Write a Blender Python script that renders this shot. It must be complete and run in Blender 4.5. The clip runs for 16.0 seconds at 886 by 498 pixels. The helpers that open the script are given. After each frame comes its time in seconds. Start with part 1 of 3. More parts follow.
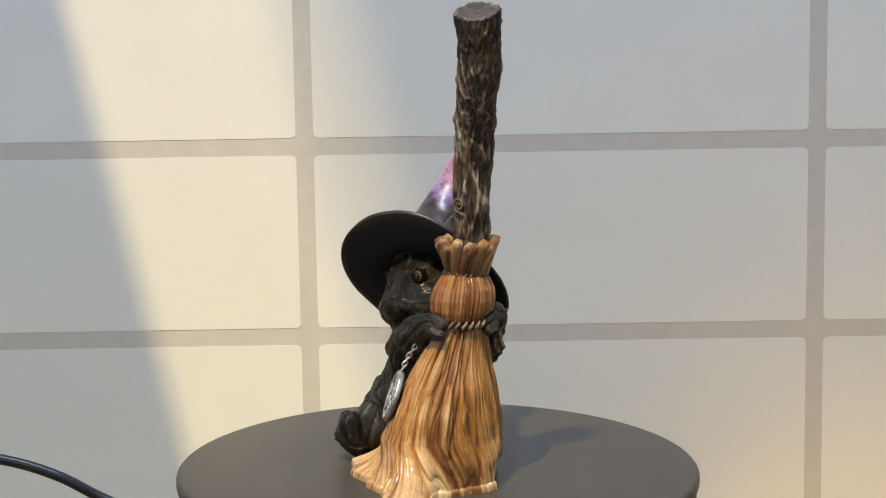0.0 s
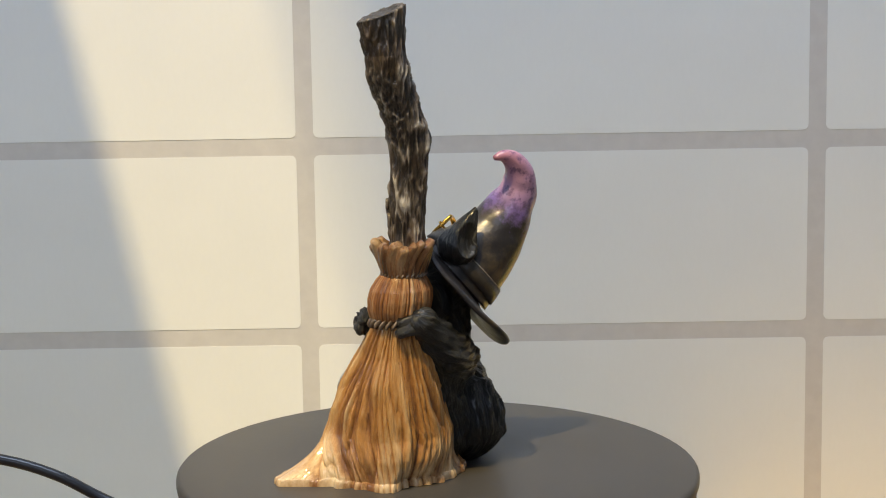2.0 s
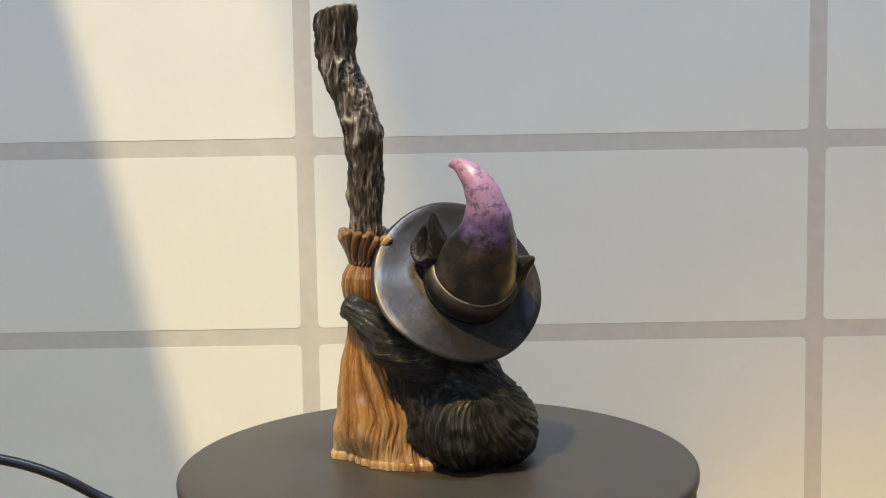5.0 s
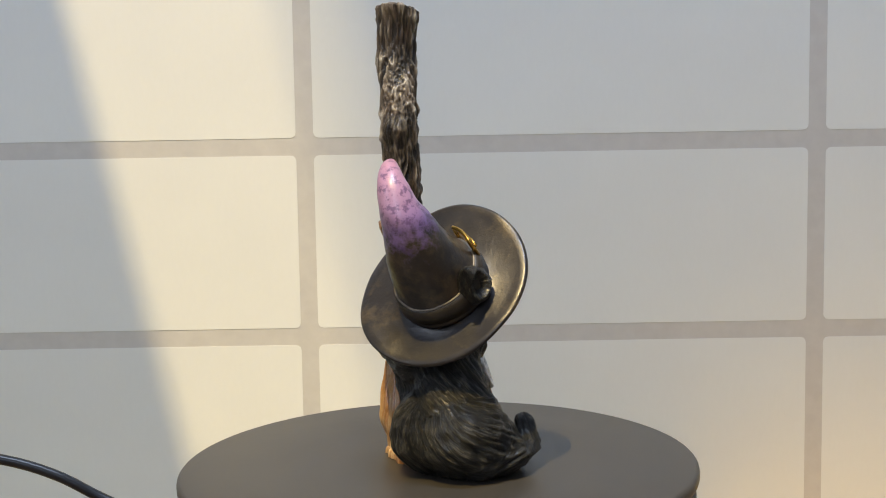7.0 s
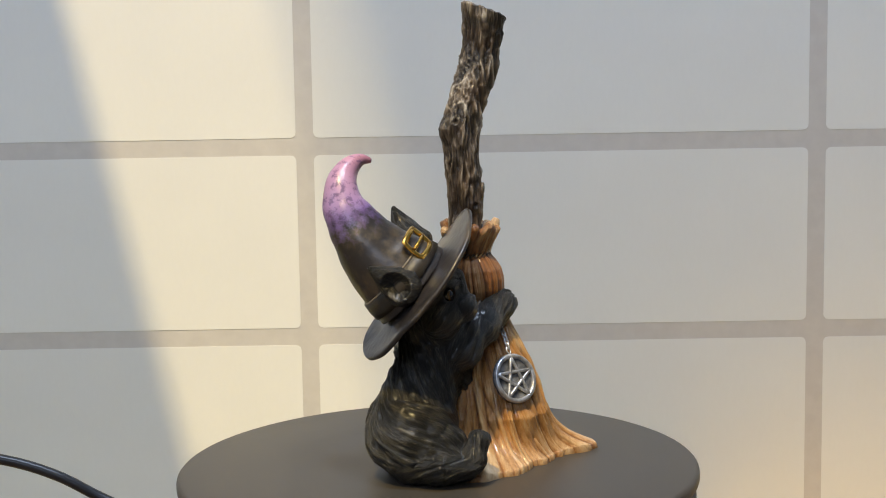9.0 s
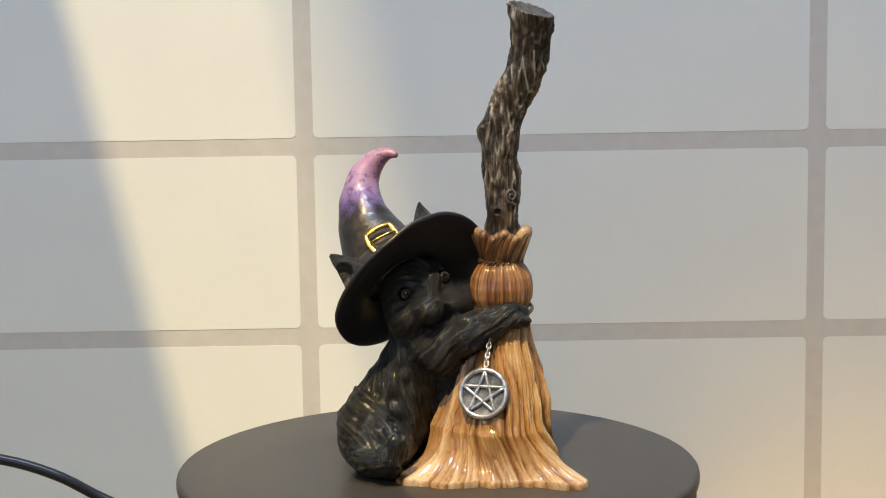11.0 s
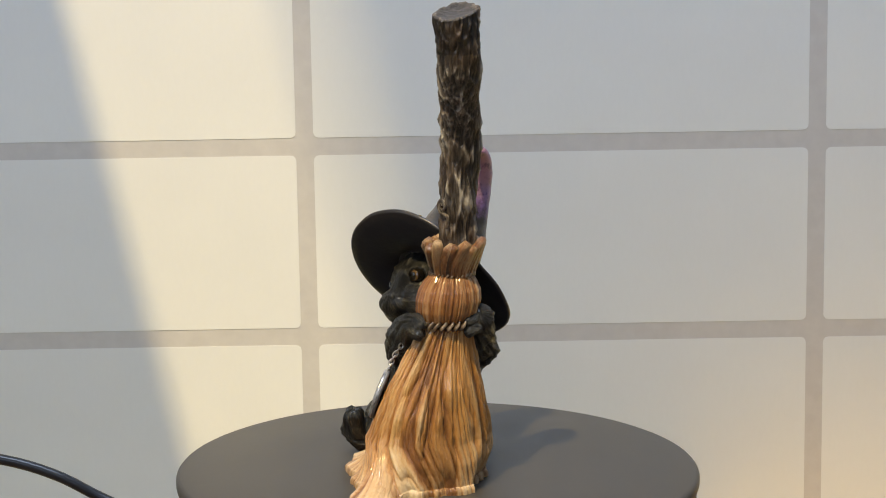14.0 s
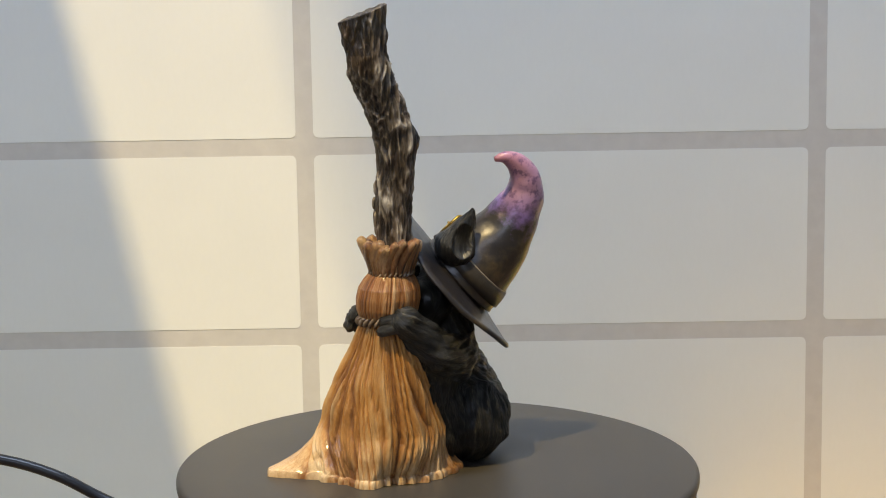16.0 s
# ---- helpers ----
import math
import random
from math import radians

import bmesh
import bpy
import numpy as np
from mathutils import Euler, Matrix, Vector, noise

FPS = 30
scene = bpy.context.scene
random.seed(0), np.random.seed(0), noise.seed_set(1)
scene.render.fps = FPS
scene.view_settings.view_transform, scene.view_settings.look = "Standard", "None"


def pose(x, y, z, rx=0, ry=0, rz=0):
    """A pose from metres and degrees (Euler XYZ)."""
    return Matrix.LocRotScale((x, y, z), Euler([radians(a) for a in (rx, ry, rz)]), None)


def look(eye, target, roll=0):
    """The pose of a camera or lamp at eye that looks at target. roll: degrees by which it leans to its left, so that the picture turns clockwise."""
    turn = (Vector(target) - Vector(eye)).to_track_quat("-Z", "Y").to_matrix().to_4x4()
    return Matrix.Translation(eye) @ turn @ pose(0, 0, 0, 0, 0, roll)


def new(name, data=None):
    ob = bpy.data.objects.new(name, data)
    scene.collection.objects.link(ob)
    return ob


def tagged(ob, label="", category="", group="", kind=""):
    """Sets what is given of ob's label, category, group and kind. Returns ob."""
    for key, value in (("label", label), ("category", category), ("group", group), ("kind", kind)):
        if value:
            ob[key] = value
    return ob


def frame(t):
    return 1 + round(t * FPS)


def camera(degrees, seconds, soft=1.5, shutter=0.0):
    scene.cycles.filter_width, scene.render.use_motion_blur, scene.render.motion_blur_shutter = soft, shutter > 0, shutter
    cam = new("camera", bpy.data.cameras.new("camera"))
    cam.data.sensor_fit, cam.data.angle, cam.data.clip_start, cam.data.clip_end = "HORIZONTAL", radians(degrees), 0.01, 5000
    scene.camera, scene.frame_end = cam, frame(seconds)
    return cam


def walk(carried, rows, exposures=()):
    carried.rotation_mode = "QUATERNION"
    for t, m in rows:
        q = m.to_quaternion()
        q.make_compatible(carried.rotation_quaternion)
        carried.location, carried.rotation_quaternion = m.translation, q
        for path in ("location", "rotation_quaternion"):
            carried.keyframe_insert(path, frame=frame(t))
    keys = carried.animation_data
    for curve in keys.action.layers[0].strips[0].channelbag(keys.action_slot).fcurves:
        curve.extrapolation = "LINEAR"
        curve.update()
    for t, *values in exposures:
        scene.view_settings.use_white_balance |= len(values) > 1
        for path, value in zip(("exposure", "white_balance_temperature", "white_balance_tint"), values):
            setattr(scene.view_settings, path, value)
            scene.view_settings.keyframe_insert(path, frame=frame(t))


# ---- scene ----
# ---- camera ----
ZT = 0.29                      # height of the turntable's top
cam = camera(29.3, 16.0, soft=1.0)
EYE = look((0.0033, -0.6343, ZT + 0.1800), (0.0033, -0.6343 + math.cos(radians(8.65)), ZT + 0.1800 - math.sin(radians(8.65))), -0.94)
walk(cam, [(0.0, EYE), (16.0, EYE)], [(0.0, -0.05), (16.0, -0.05)])

# ---- world and light ----
SUN_DIR = Vector((0.23, 0.45, -1.0)).normalized()      # the way the sunlight travels
world = bpy.data.worlds.new("world")
scene.world = world
world.use_nodes = True
wn = world.node_tree.nodes
sky = wn.new("ShaderNodeTexSky")
sky.sky_type, sky.sun_disc = "NISHITA", False
sky.sun_elevation = math.asin(-SUN_DIR.z)
sky.sun_rotation = math.atan2(-SUN_DIR.x, -SUN_DIR.y)
world.node_tree.links.new(sky.outputs[0], wn["Background"].inputs[0])
wn["Background"].inputs[1].default_value = 0.1


def lamp(name, kind, m, energy, colour, **more):
    d = bpy.data.lights.new(name, kind)
    d.energy, d.color = energy, colour
    for k, v in more.items():
        if k == "size":
            d.shape, d.size = "RECTANGLE", v
        elif k == "size_y":
            d.size_y = v
        elif k == "angle":
            d.angle = v
    ob = new(name, d)
    ob.matrix_world = m
    return ob


lamp("sun", "SUN", look((0, 0, 4), Vector((0, 0, 4)) + SUN_DIR), 4.5, (1.0, 0.76, 0.35), angle=radians(0.75))
# cool daylight at the west window; south and roof lamps are added, unseen fill
lamp("south_fill_light", "AREA", look((-0.35, -2.26, 1.60), (-0.15, 0.0, 0.8)), 11.0, (0.70, 0.79, 1.0), size=0.9, size_y=0.9)
lamp("window_light_west", "AREA", look((-1.66, -0.85, 1.15), (0.0, -0.85, 1.15)), 6.0, (0.78, 0.86, 1.0), size=0.6, size_y=0.8)
lamp("roof_fill_light", "AREA", look((0.10, -0.32, 2.395), (0.24, 0.9, 0.2)), 34.0, (0.635, 0.765, 1.0), size=0.5, size_y=0.2)

# ---- materials ----


def material(name, rough=0.6, metal=0.0, spec=0.5):
    m = bpy.data.materials.new(name)
    m.use_nodes = True
    b = m.node_tree.nodes["Principled BSDF"]
    b.inputs["Roughness"].default_value = rough
    b.inputs["Metallic"].default_value = metal
    b.inputs["Specular IOR Level"].default_value = spec
    return m, m.node_tree.nodes, m.node_tree.links, b


def varnish(b, weight=0.4, rough=0.18):
    b.inputs["Coat Weight"].default_value, b.inputs["Coat Roughness"].default_value = weight, rough


def noise_node(n, l, scale, detail=4.0, rough=0.6, stretch=None, coord="Object"):
    tc = n.new("ShaderNodeTexCoord")
    t = n.new("ShaderNodeTexNoise")
    t.inputs["Scale"].default_value, t.inputs["Detail"].default_value, t.inputs["Roughness"].default_value = scale, detail, rough
    if stretch:
        mp = n.new("ShaderNodeMapping")
        mp.inputs["Scale"].default_value = stretch
        l.new(tc.outputs[coord], mp.inputs[0])
        l.new(mp.outputs[0], t.inputs["Vector"])
    else:
        l.new(tc.outputs[coord], t.inputs["Vector"])
    return t.outputs["Fac"]


def ramp(n, l, fac, stops):
    r = n.new("ShaderNodeValToRGB")
    e = r.color_ramp.elements
    while len(e) < len(stops):
        e.new(0.5)
    for k, (p, c) in enumerate(stops):
        e[k].position, e[k].color = p, (*c, 1.0)
    l.new(fac, r.inputs[0])
    return r.outputs[0]


def mix(n, l, fac, a, b, how="MIX"):
    x = n.new("ShaderNodeMix")
    x.data_type, x.blend_type = "RGBA", how
    for sock, v in ((x.inputs[0], fac), (x.inputs[6], a), (x.inputs[7], b)):
        if hasattr(v, "is_linked"):
            l.new(v, sock)
        elif isinstance(v, tuple):
            sock.default_value = (*v, 1.0)
        else:
            sock.default_value = v
    return x.outputs[2]


def maths(n, l, how, a, b=0.0):
    x = n.new("ShaderNodeMath")
    x.operation = how
    for sock, v in ((x.inputs[0], a), (x.inputs[1], b)):
        if hasattr(v, "is_linked"):
            l.new(v, sock)
        else:
            sock.default_value = v
    return x.outputs[0]


def combed(n, l, scale, detail=4.0, rough=0.6):
    """Noise that runs along the lie of hair or straw, which the mesh carries as a vector."""
    a = n.new("ShaderNodeAttribute")
    a.attribute_name = "comb"
    t = n.new("ShaderNodeTexNoise")
    t.inputs["Scale"].default_value, t.inputs["Detail"].default_value, t.inputs["Roughness"].default_value = scale, detail, rough
    l.new(a.outputs["Vector"], t.inputs["Vector"])
    return t.outputs["Fac"]


def attr(n, name):
    a = n.new("ShaderNodeAttribute")
    a.attribute_name = name
    return a.outputs["Fac"]


def bump(n, l, b, height, strength, distance):
    x = n.new("ShaderNodeBump")
    x.inputs["Strength"].default_value, x.inputs["Distance"].default_value = strength, distance
    l.new(height, x.inputs["Height"])
    l.new(x.outputs[0], b.inputs["Normal"])


def roughness(n, l, b, fac, lo, hi):
    x = n.new("ShaderNodeMapRange")
    x.inputs["To Min"].default_value, x.inputs["To Max"].default_value = lo, hi
    l.new(fac, x.inputs["Value"])
    l.new(x.outputs[0], b.inputs["Roughness"])


def plain(name, c, rough=0.6, metal=0.0, vary=0.12, scale=30.0, bump_mm=0.0):
    m, n, l, b = material(name, rough, metal)
    f = noise_node(n, l, scale)
    lo, hi = tuple(v * (1 - vary) for v in c), tuple(min(1.0, v * (1 + vary)) for v in c)
    l.new(ramp(n, l, f, [(0.3, lo), (0.7, hi)]), b.inputs["Base Color"])
    if bump_mm:
        bump(n, l, b, noise_node(n, l, scale * 12, 3), 0.5, bump_mm * 0.001)
    return m


def paper_material():
    m, n, l, b = material("screen_paper", 0.85, 0.0, 0.25)
    f = noise_node(n, l, 3.0, 3)
    g = noise_node(n, l, 240.0, 4, 0.7, (1, 1, 0.35))
    c = ramp(n, l, f, [(0.3, (0.74, 0.74, 0.735)), (0.7, (0.80, 0.80, 0.79))])
    c = mix(n, l, 0.02, c, ramp(n, l, g, [(0.35, (0.45, 0.45, 0.44)), (0.65, (0.9, 0.9, 0.9))]))
    l.new(c, b.inputs["Base Color"])
    bump(n, l, b, g, 0.06, 0.0003)
    return m


def lattice_material():
    m, n, l, b = material("screen_lattice", 0.7)
    g = noise_node(n, l, 60.0, 4)
    l.new(ramp(n, l, g, [(0.3, (0.55, 0.525, 0.515)), (0.7, (0.60, 0.575, 0.56))]), b.inputs["Base Color"])
    bump(n, l, b, g, 0.2, 0.0004)
    return m


def platter_material():
    m, n, l, b = material("platter_black", 0.5, 0.0, 0.45)
    f = noise_node(n, l, 9.0, 4)
    g = noise_node(n, l, 1800.0, 2)
    l.new(ramp(n, l, f, [(0.3, (0.046, 0.041, 0.034)), (0.7, (0.054, 0.048, 0.040))]), b.inputs["Base Color"])
    roughness(n, l, b, f, 0.36, 0.48)
    bump(n, l, b, g, 0.25, 0.0002)
    return m


def wood_floor_material():
    m, n, l, b = material("floor_wood", 0.5)
    f = noise_node(n, l, 6.0, 6, 0.6, (1, 12, 12))
    l.new(ramp(n, l, f, [(0.25, (0.66, 0.46, 0.11)), (0.55, (0.78, 0.57, 0.16)), (0.8, (0.83, 0.62, 0.21))]), b.inputs["Base Color"])
    bump(n, l, b, f, 0.3, 0.001)
    return m


def bark_material():
    m, n, l, b = material("bark_paint", 0.45)
    varnish(b, 0.35, 0.25)
    rid = attr(n, "ridge")
    fine = noise_node(n, l, 520.0, 5, 0.65, (1, 1, 0.3))
    big = noise_node(n, l, 70.0, 3)
    v = maths(n, l, "ADD", maths(n, l, "MULTIPLY", rid, 0.85), maths(n, l, "MULTIPLY", maths(n, l, "SUBTRACT", fine, 0.5), 0.95))
    c = ramp(n, l, v, [(0.14, (0.008, 0.006, 0.005)), (0.34, (0.045, 0.036, 0.028)), (0.52, (0.130, 0.105, 0.082)), (0.78, (0.42, 0.385, 0.335))])
    c = mix(n, l, ramp(n, l, big, [(0.45, (0, 0, 0)), (0.7, (0.32, 0.32, 0.32))]), c, mix(n, l, v, (0.03, 0.014, 0.006), (0.28, 0.15, 0.06)))
    l.new(c, b.inputs["Base Color"])
    roughness(n, l, b, fine, 0.3, 0.6)
    bump(n, l, b, fine, 0.9, 0.0014)
    return m


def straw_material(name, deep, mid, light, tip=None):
    """Painted straw: shade coloured into the grooves, highlights and dry-brushing on the ridges, paler towards the
    hem, under varnish.
    """
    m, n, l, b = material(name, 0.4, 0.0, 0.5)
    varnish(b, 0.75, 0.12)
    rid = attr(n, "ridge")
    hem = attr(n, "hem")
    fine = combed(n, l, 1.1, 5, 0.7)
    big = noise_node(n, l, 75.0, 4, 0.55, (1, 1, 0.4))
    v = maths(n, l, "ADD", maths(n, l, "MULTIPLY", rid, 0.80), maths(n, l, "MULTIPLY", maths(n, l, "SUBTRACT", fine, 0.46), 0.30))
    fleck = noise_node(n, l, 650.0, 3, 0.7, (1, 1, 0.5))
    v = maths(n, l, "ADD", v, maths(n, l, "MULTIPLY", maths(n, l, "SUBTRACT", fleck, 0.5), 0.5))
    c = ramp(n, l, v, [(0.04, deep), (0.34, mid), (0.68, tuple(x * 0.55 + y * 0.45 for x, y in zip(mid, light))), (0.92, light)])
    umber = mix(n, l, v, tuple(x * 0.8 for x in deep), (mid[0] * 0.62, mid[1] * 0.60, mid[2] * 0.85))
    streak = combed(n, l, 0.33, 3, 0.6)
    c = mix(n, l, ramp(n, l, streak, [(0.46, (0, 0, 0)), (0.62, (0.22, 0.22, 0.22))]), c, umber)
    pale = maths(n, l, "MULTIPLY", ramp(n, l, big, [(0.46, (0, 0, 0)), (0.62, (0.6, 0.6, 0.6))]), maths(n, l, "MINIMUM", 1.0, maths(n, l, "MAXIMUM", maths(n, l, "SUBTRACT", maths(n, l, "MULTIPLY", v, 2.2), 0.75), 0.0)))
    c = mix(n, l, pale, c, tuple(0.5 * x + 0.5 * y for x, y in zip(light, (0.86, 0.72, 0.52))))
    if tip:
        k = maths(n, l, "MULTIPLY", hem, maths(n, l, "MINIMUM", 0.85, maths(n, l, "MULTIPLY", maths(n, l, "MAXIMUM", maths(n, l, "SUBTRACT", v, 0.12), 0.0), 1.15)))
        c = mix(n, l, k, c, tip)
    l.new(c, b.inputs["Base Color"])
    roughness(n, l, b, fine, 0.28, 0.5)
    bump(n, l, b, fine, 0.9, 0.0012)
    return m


def fur_material():
    m, n, l, b = material("fur_paint", 0.42, 0.0, 0.5)
    varnish(b, 0.22, 0.22)
    rid = attr(n, "ridge")
    hair = combed(n, l, 3.2, 4, 0.65)
    big = noise_node(n, l, 55.0, 3)
    v = maths(n, l, "ADD", maths(n, l, "MULTIPLY", rid, 0.40), maths(n, l, "MULTIPLY", maths(n, l, "SUBTRACT", hair, 0.32), 1.5))
    c1 = ramp(n, l, v, [(0.34, (0.004, 0.004, 0.003)), (0.56, (0.018, 0.016, 0.011)), (0.84, (0.21, 0.18, 0.11))])
    c2 = ramp(n, l, v, [(0.36, (0.003, 0.003, 0.003)), (0.60, (0.011, 0.011, 0.011)), (0.90, (0.14, 0.136, 0.125))])
    l.new(mix(n, l, ramp(n, l, big, [(0.35, (0, 0, 0)), (0.65, (1, 1, 1))]), c2, c1), b.inputs["Base Color"])
    roughness(n, l, b, hair, 0.3, 0.5)
    bump(n, l, b, hair, 1.0, 0.0010)
    return m


def hat_material():
    """Pearly charcoal paint with a bronze sheen, going violet and pink to the tip."""
    m, n, l, b = material("hat_paint", 0.34, 0.0, 0.6)
    varnish(b, 0.35, 0.22)
    tip = attr(n, "tip")
    big = noise_node(n, l, 45.0, 4)
    fine = noise_node(n, l, 260.0, 5, 0.7)
    dark = ramp(n, l, maths(n, l, "ADD", maths(n, l, "MULTIPLY", big, 0.7), maths(n, l, "MULTIPLY", fine, 0.3)),
                [(0.35, (0.020, 0.019, 0.023)), (0.52, (0.032, 0.028, 0.028)), (0.68, (0.11, 0.082, 0.046))])
    paint = ramp(n, l, tip, [(0.0, (0.03, 0.028, 0.036)), (0.40, (0.055, 0.04, 0.10)), (0.55, (0.20, 0.13, 0.34)), (0.68, (0.46, 0.28, 0.47)), (0.86, (0.47, 0.245, 0.36)), (1.0, (0.40, 0.17, 0.23))])
    jag = maths(n, l, "ADD", tip, maths(n, l, "MULTIPLY", maths(n, l, "SUBTRACT", fine, 0.5), 0.6))
    k = ramp(n, l, jag, [(0.43, (0, 0, 0)), (0.58, (1, 1, 1))])
    c = mix(n, l, k, dark, paint)
    blot = ramp(n, l, noise_node(n, l, 340.0, 4, 0.7), [(0.38, (1, 1, 1)), (0.50, (0, 0, 0))])
    c = mix(n, l, maths(n, l, "MULTIPLY", blot, maths(n, l, "MULTIPLY", k, 0.7)), c, (0.09, 0.045, 0.14))
    # brim underside: one even dark tone without metal or coat
    under = attr(n, "underside")
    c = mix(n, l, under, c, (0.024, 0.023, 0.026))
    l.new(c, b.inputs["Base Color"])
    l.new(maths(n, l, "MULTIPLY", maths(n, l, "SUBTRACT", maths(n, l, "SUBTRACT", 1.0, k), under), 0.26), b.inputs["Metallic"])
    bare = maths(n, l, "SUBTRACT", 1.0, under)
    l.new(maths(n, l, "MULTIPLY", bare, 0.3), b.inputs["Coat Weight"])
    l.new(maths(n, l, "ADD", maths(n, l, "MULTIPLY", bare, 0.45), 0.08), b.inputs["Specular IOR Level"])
    roughness(n, l, b, fine, 0.26, 0.50)
    bump(n, l, b, fine, 0.45, 0.0005)
    return m


def eye_material():
    m, n, l, b = material("eye_amber", 0.06, 0.0, 0.8)
    d = attr(n, "iris")
    l.new(ramp(n, l, d, [(0.0, (0.004, 0.003, 0.002)), (0.58, (0.006, 0.004, 0.002)), (0.74, (0.15, 0.085, 0.022)), (0.86, (0.06, 0.032, 0.010)), (0.95, (0.01, 0.008, 0.006))]), b.inputs["Base Color"])
    return m


def pewter_material():
    m, n, l, b = material("pewter", 0.35, 0.75)
    g = noise_node(n, l, 300.0, 4, 0.7)
    l.new(ramp(n, l, g, [(0.35, (0.30, 0.30, 0.31)), (0.65, (0.72, 0.72, 0.73))]), b.inputs["Base Color"])
    bump(n, l, b, g, 0.4, 0.0004)
    return m


def pewter_dark_material():
    m, n, l, b = material("pewter_recess", 0.5, 0.4)
    g = noise_node(n, l, 260.0, 4, 0.7)
    l.new(ramp(n, l, g, [(0.35, (0.05, 0.05, 0.053)), (0.7, (0.30, 0.31, 0.325))]), b.inputs["Base Color"])
    bump(n, l, b, g, 0.4, 0.0004)
    return m


def gold_material():
    m, n, l, b = material("gold_paint", 0.24, 1.0)
    g = noise_node(n, l, 500.0, 3)
    l.new(ramp(n, l, g, [(0.3, (0.55, 0.31, 0.06)), (0.7, (0.85, 0.56, 0.14))]), b.inputs["Base Color"])
    bump(n, l, b, g, 0.2, 0.0003)
    return m


WALL_PAINT = plain("wall_paint", (0.26, 0.27, 0.28), 0.85, vary=0.04, scale=4.0)
CEILING_PAINT = plain("ceiling_paint", (0.45, 0.46, 0.47), 0.9, vary=0.03, scale=4.0)
PAPER, LATTICE, PLATTER, FLOOR_WOOD = paper_material(), lattice_material(), platter_material(), wood_floor_material()
TABLE_WOOD = plain("table_wood", (0.30, 0.17, 0.08), 0.5, vary=0.25, scale=14.0)
BASE_PLASTIC = plain("base_plastic", (0.022, 0.022, 0.024), 0.45, vary=0.1, scale=60.0)
CABLE_RUBBER = plain("cable_rubber", (0.018, 0.017, 0.018), 0.35, vary=0.15, scale=80.0)
BARK, FUR, HAT, EYE_AMBER = bark_material(), fur_material(), hat_material(), eye_material()
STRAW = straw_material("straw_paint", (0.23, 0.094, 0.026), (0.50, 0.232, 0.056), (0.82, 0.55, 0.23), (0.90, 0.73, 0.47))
STRAW_BULB = straw_material("straw_bulb_paint", (0.13, 0.046, 0.014), (0.34, 0.135, 0.034), (0.62, 0.34, 0.12))
STRAW_TUFT = straw_material("straw_tuft_paint", (0.025, 0.009, 0.003), (0.26, 0.105, 0.030), (0.80, 0.52, 0.24))
ROPE = straw_material("rope_paint", (0.010, 0.006, 0.004), (0.045, 0.025, 0.014), (0.15, 0.088, 0.048))
PEWTER, PEWTER_DARK, GOLD = pewter_material(), pewter_dark_material(), gold_material()
BAND = plain("hat_band_paint", (0.034, 0.028, 0.021), 0.4, vary=0.3, scale=200.0, bump_mm=0.2)
CORD = plain("hat_cord_paint", (0.22, 0.185, 0.14), 0.45, vary=0.3, scale=300.0)
NOSE = plain("nose_paint", (0.012, 0.010, 0.010), 0.25, vary=0.2, scale=300.0)

# ---- mesh helpers ----


def mesh_object(name, verts, faces, mats, parent=None, label="", smooth=True, attrs=None, face_mats=None):
    me = bpy.data.meshes.new(name)
    me.from_pydata([tuple(v) for v in verts], [], [tuple(f) for f in faces])
    for m in (mats if isinstance(mats, (list, tuple)) else [mats]):
        me.materials.append(m)
    me.polygons.foreach_set("use_smooth", [smooth] * len(me.polygons))
    if face_mats is not None:
        me.polygons.foreach_set("material_index", list(face_mats))
    for key, values in (attrs or {}).items():
        values = np.asarray(values, dtype=np.float32)
        if values.ndim == 2:
            me.attributes.new(key, "FLOAT_VECTOR", "POINT").data.foreach_set("vector", values.ravel())
        else:
            me.attributes.new(key, "FLOAT", "POINT").data.foreach_set("value", values)
    me.update()
    ob = new(name, me)
    if parent:
        ob.parent = parent
    if label:
        tagged(ob, label)
    return ob


def part(name, bm, mat, parent, label="", smooth=False):
    me = bpy.data.meshes.new(name)
    bm.normal_update()
    bm.to_mesh(me)
    bm.free()
    me.materials.append(mat)
    me.polygons.foreach_set("use_smooth", [smooth] * len(me.polygons))
    ob = new(name, me)
    if parent:
        ob.parent = parent
    if label:
        tagged(ob, label)
    return ob


def box(bm, x0, x1, y0, y1, z0, z1, bevel=0.0):
    m = Matrix.Translation(((x0 + x1) / 2, (y0 + y1) / 2, (z0 + z1) / 2)) @ Matrix.Diagonal((x1 - x0, y1 - y0, z1 - z0, 1))
    vs = bmesh.ops.create_cube(bm, size=1.0, matrix=m)["verts"]
    if bevel:
        es = list({e for v in vs for e in v.link_edges})
        bmesh.ops.bevel(bm, geom=es, offset=bevel, segments=2, affect="EDGES", profile=0.5)
    return bm


def lathe(profile, seg=96, cx=0.0, cy=0.0):
    """Vertices and faces of a turned shape; the profile runs from (r, z) to (r, z), closed at the axis with r = 0."""
    vs, fs = [], []
    for r, z in profile:
        for k in range(seg):
            a = 2 * math.pi * k / seg
            vs.append((cx + r * math.cos(a), cy + r * math.sin(a), z))
    for i in range(len(profile) - 1):
        for k in range(seg):
            q = (k + 1) % seg
            fs.append((i * seg + k, i * seg + q, (i + 1) * seg + q, (i + 1) * seg + k))
    return vs, fs


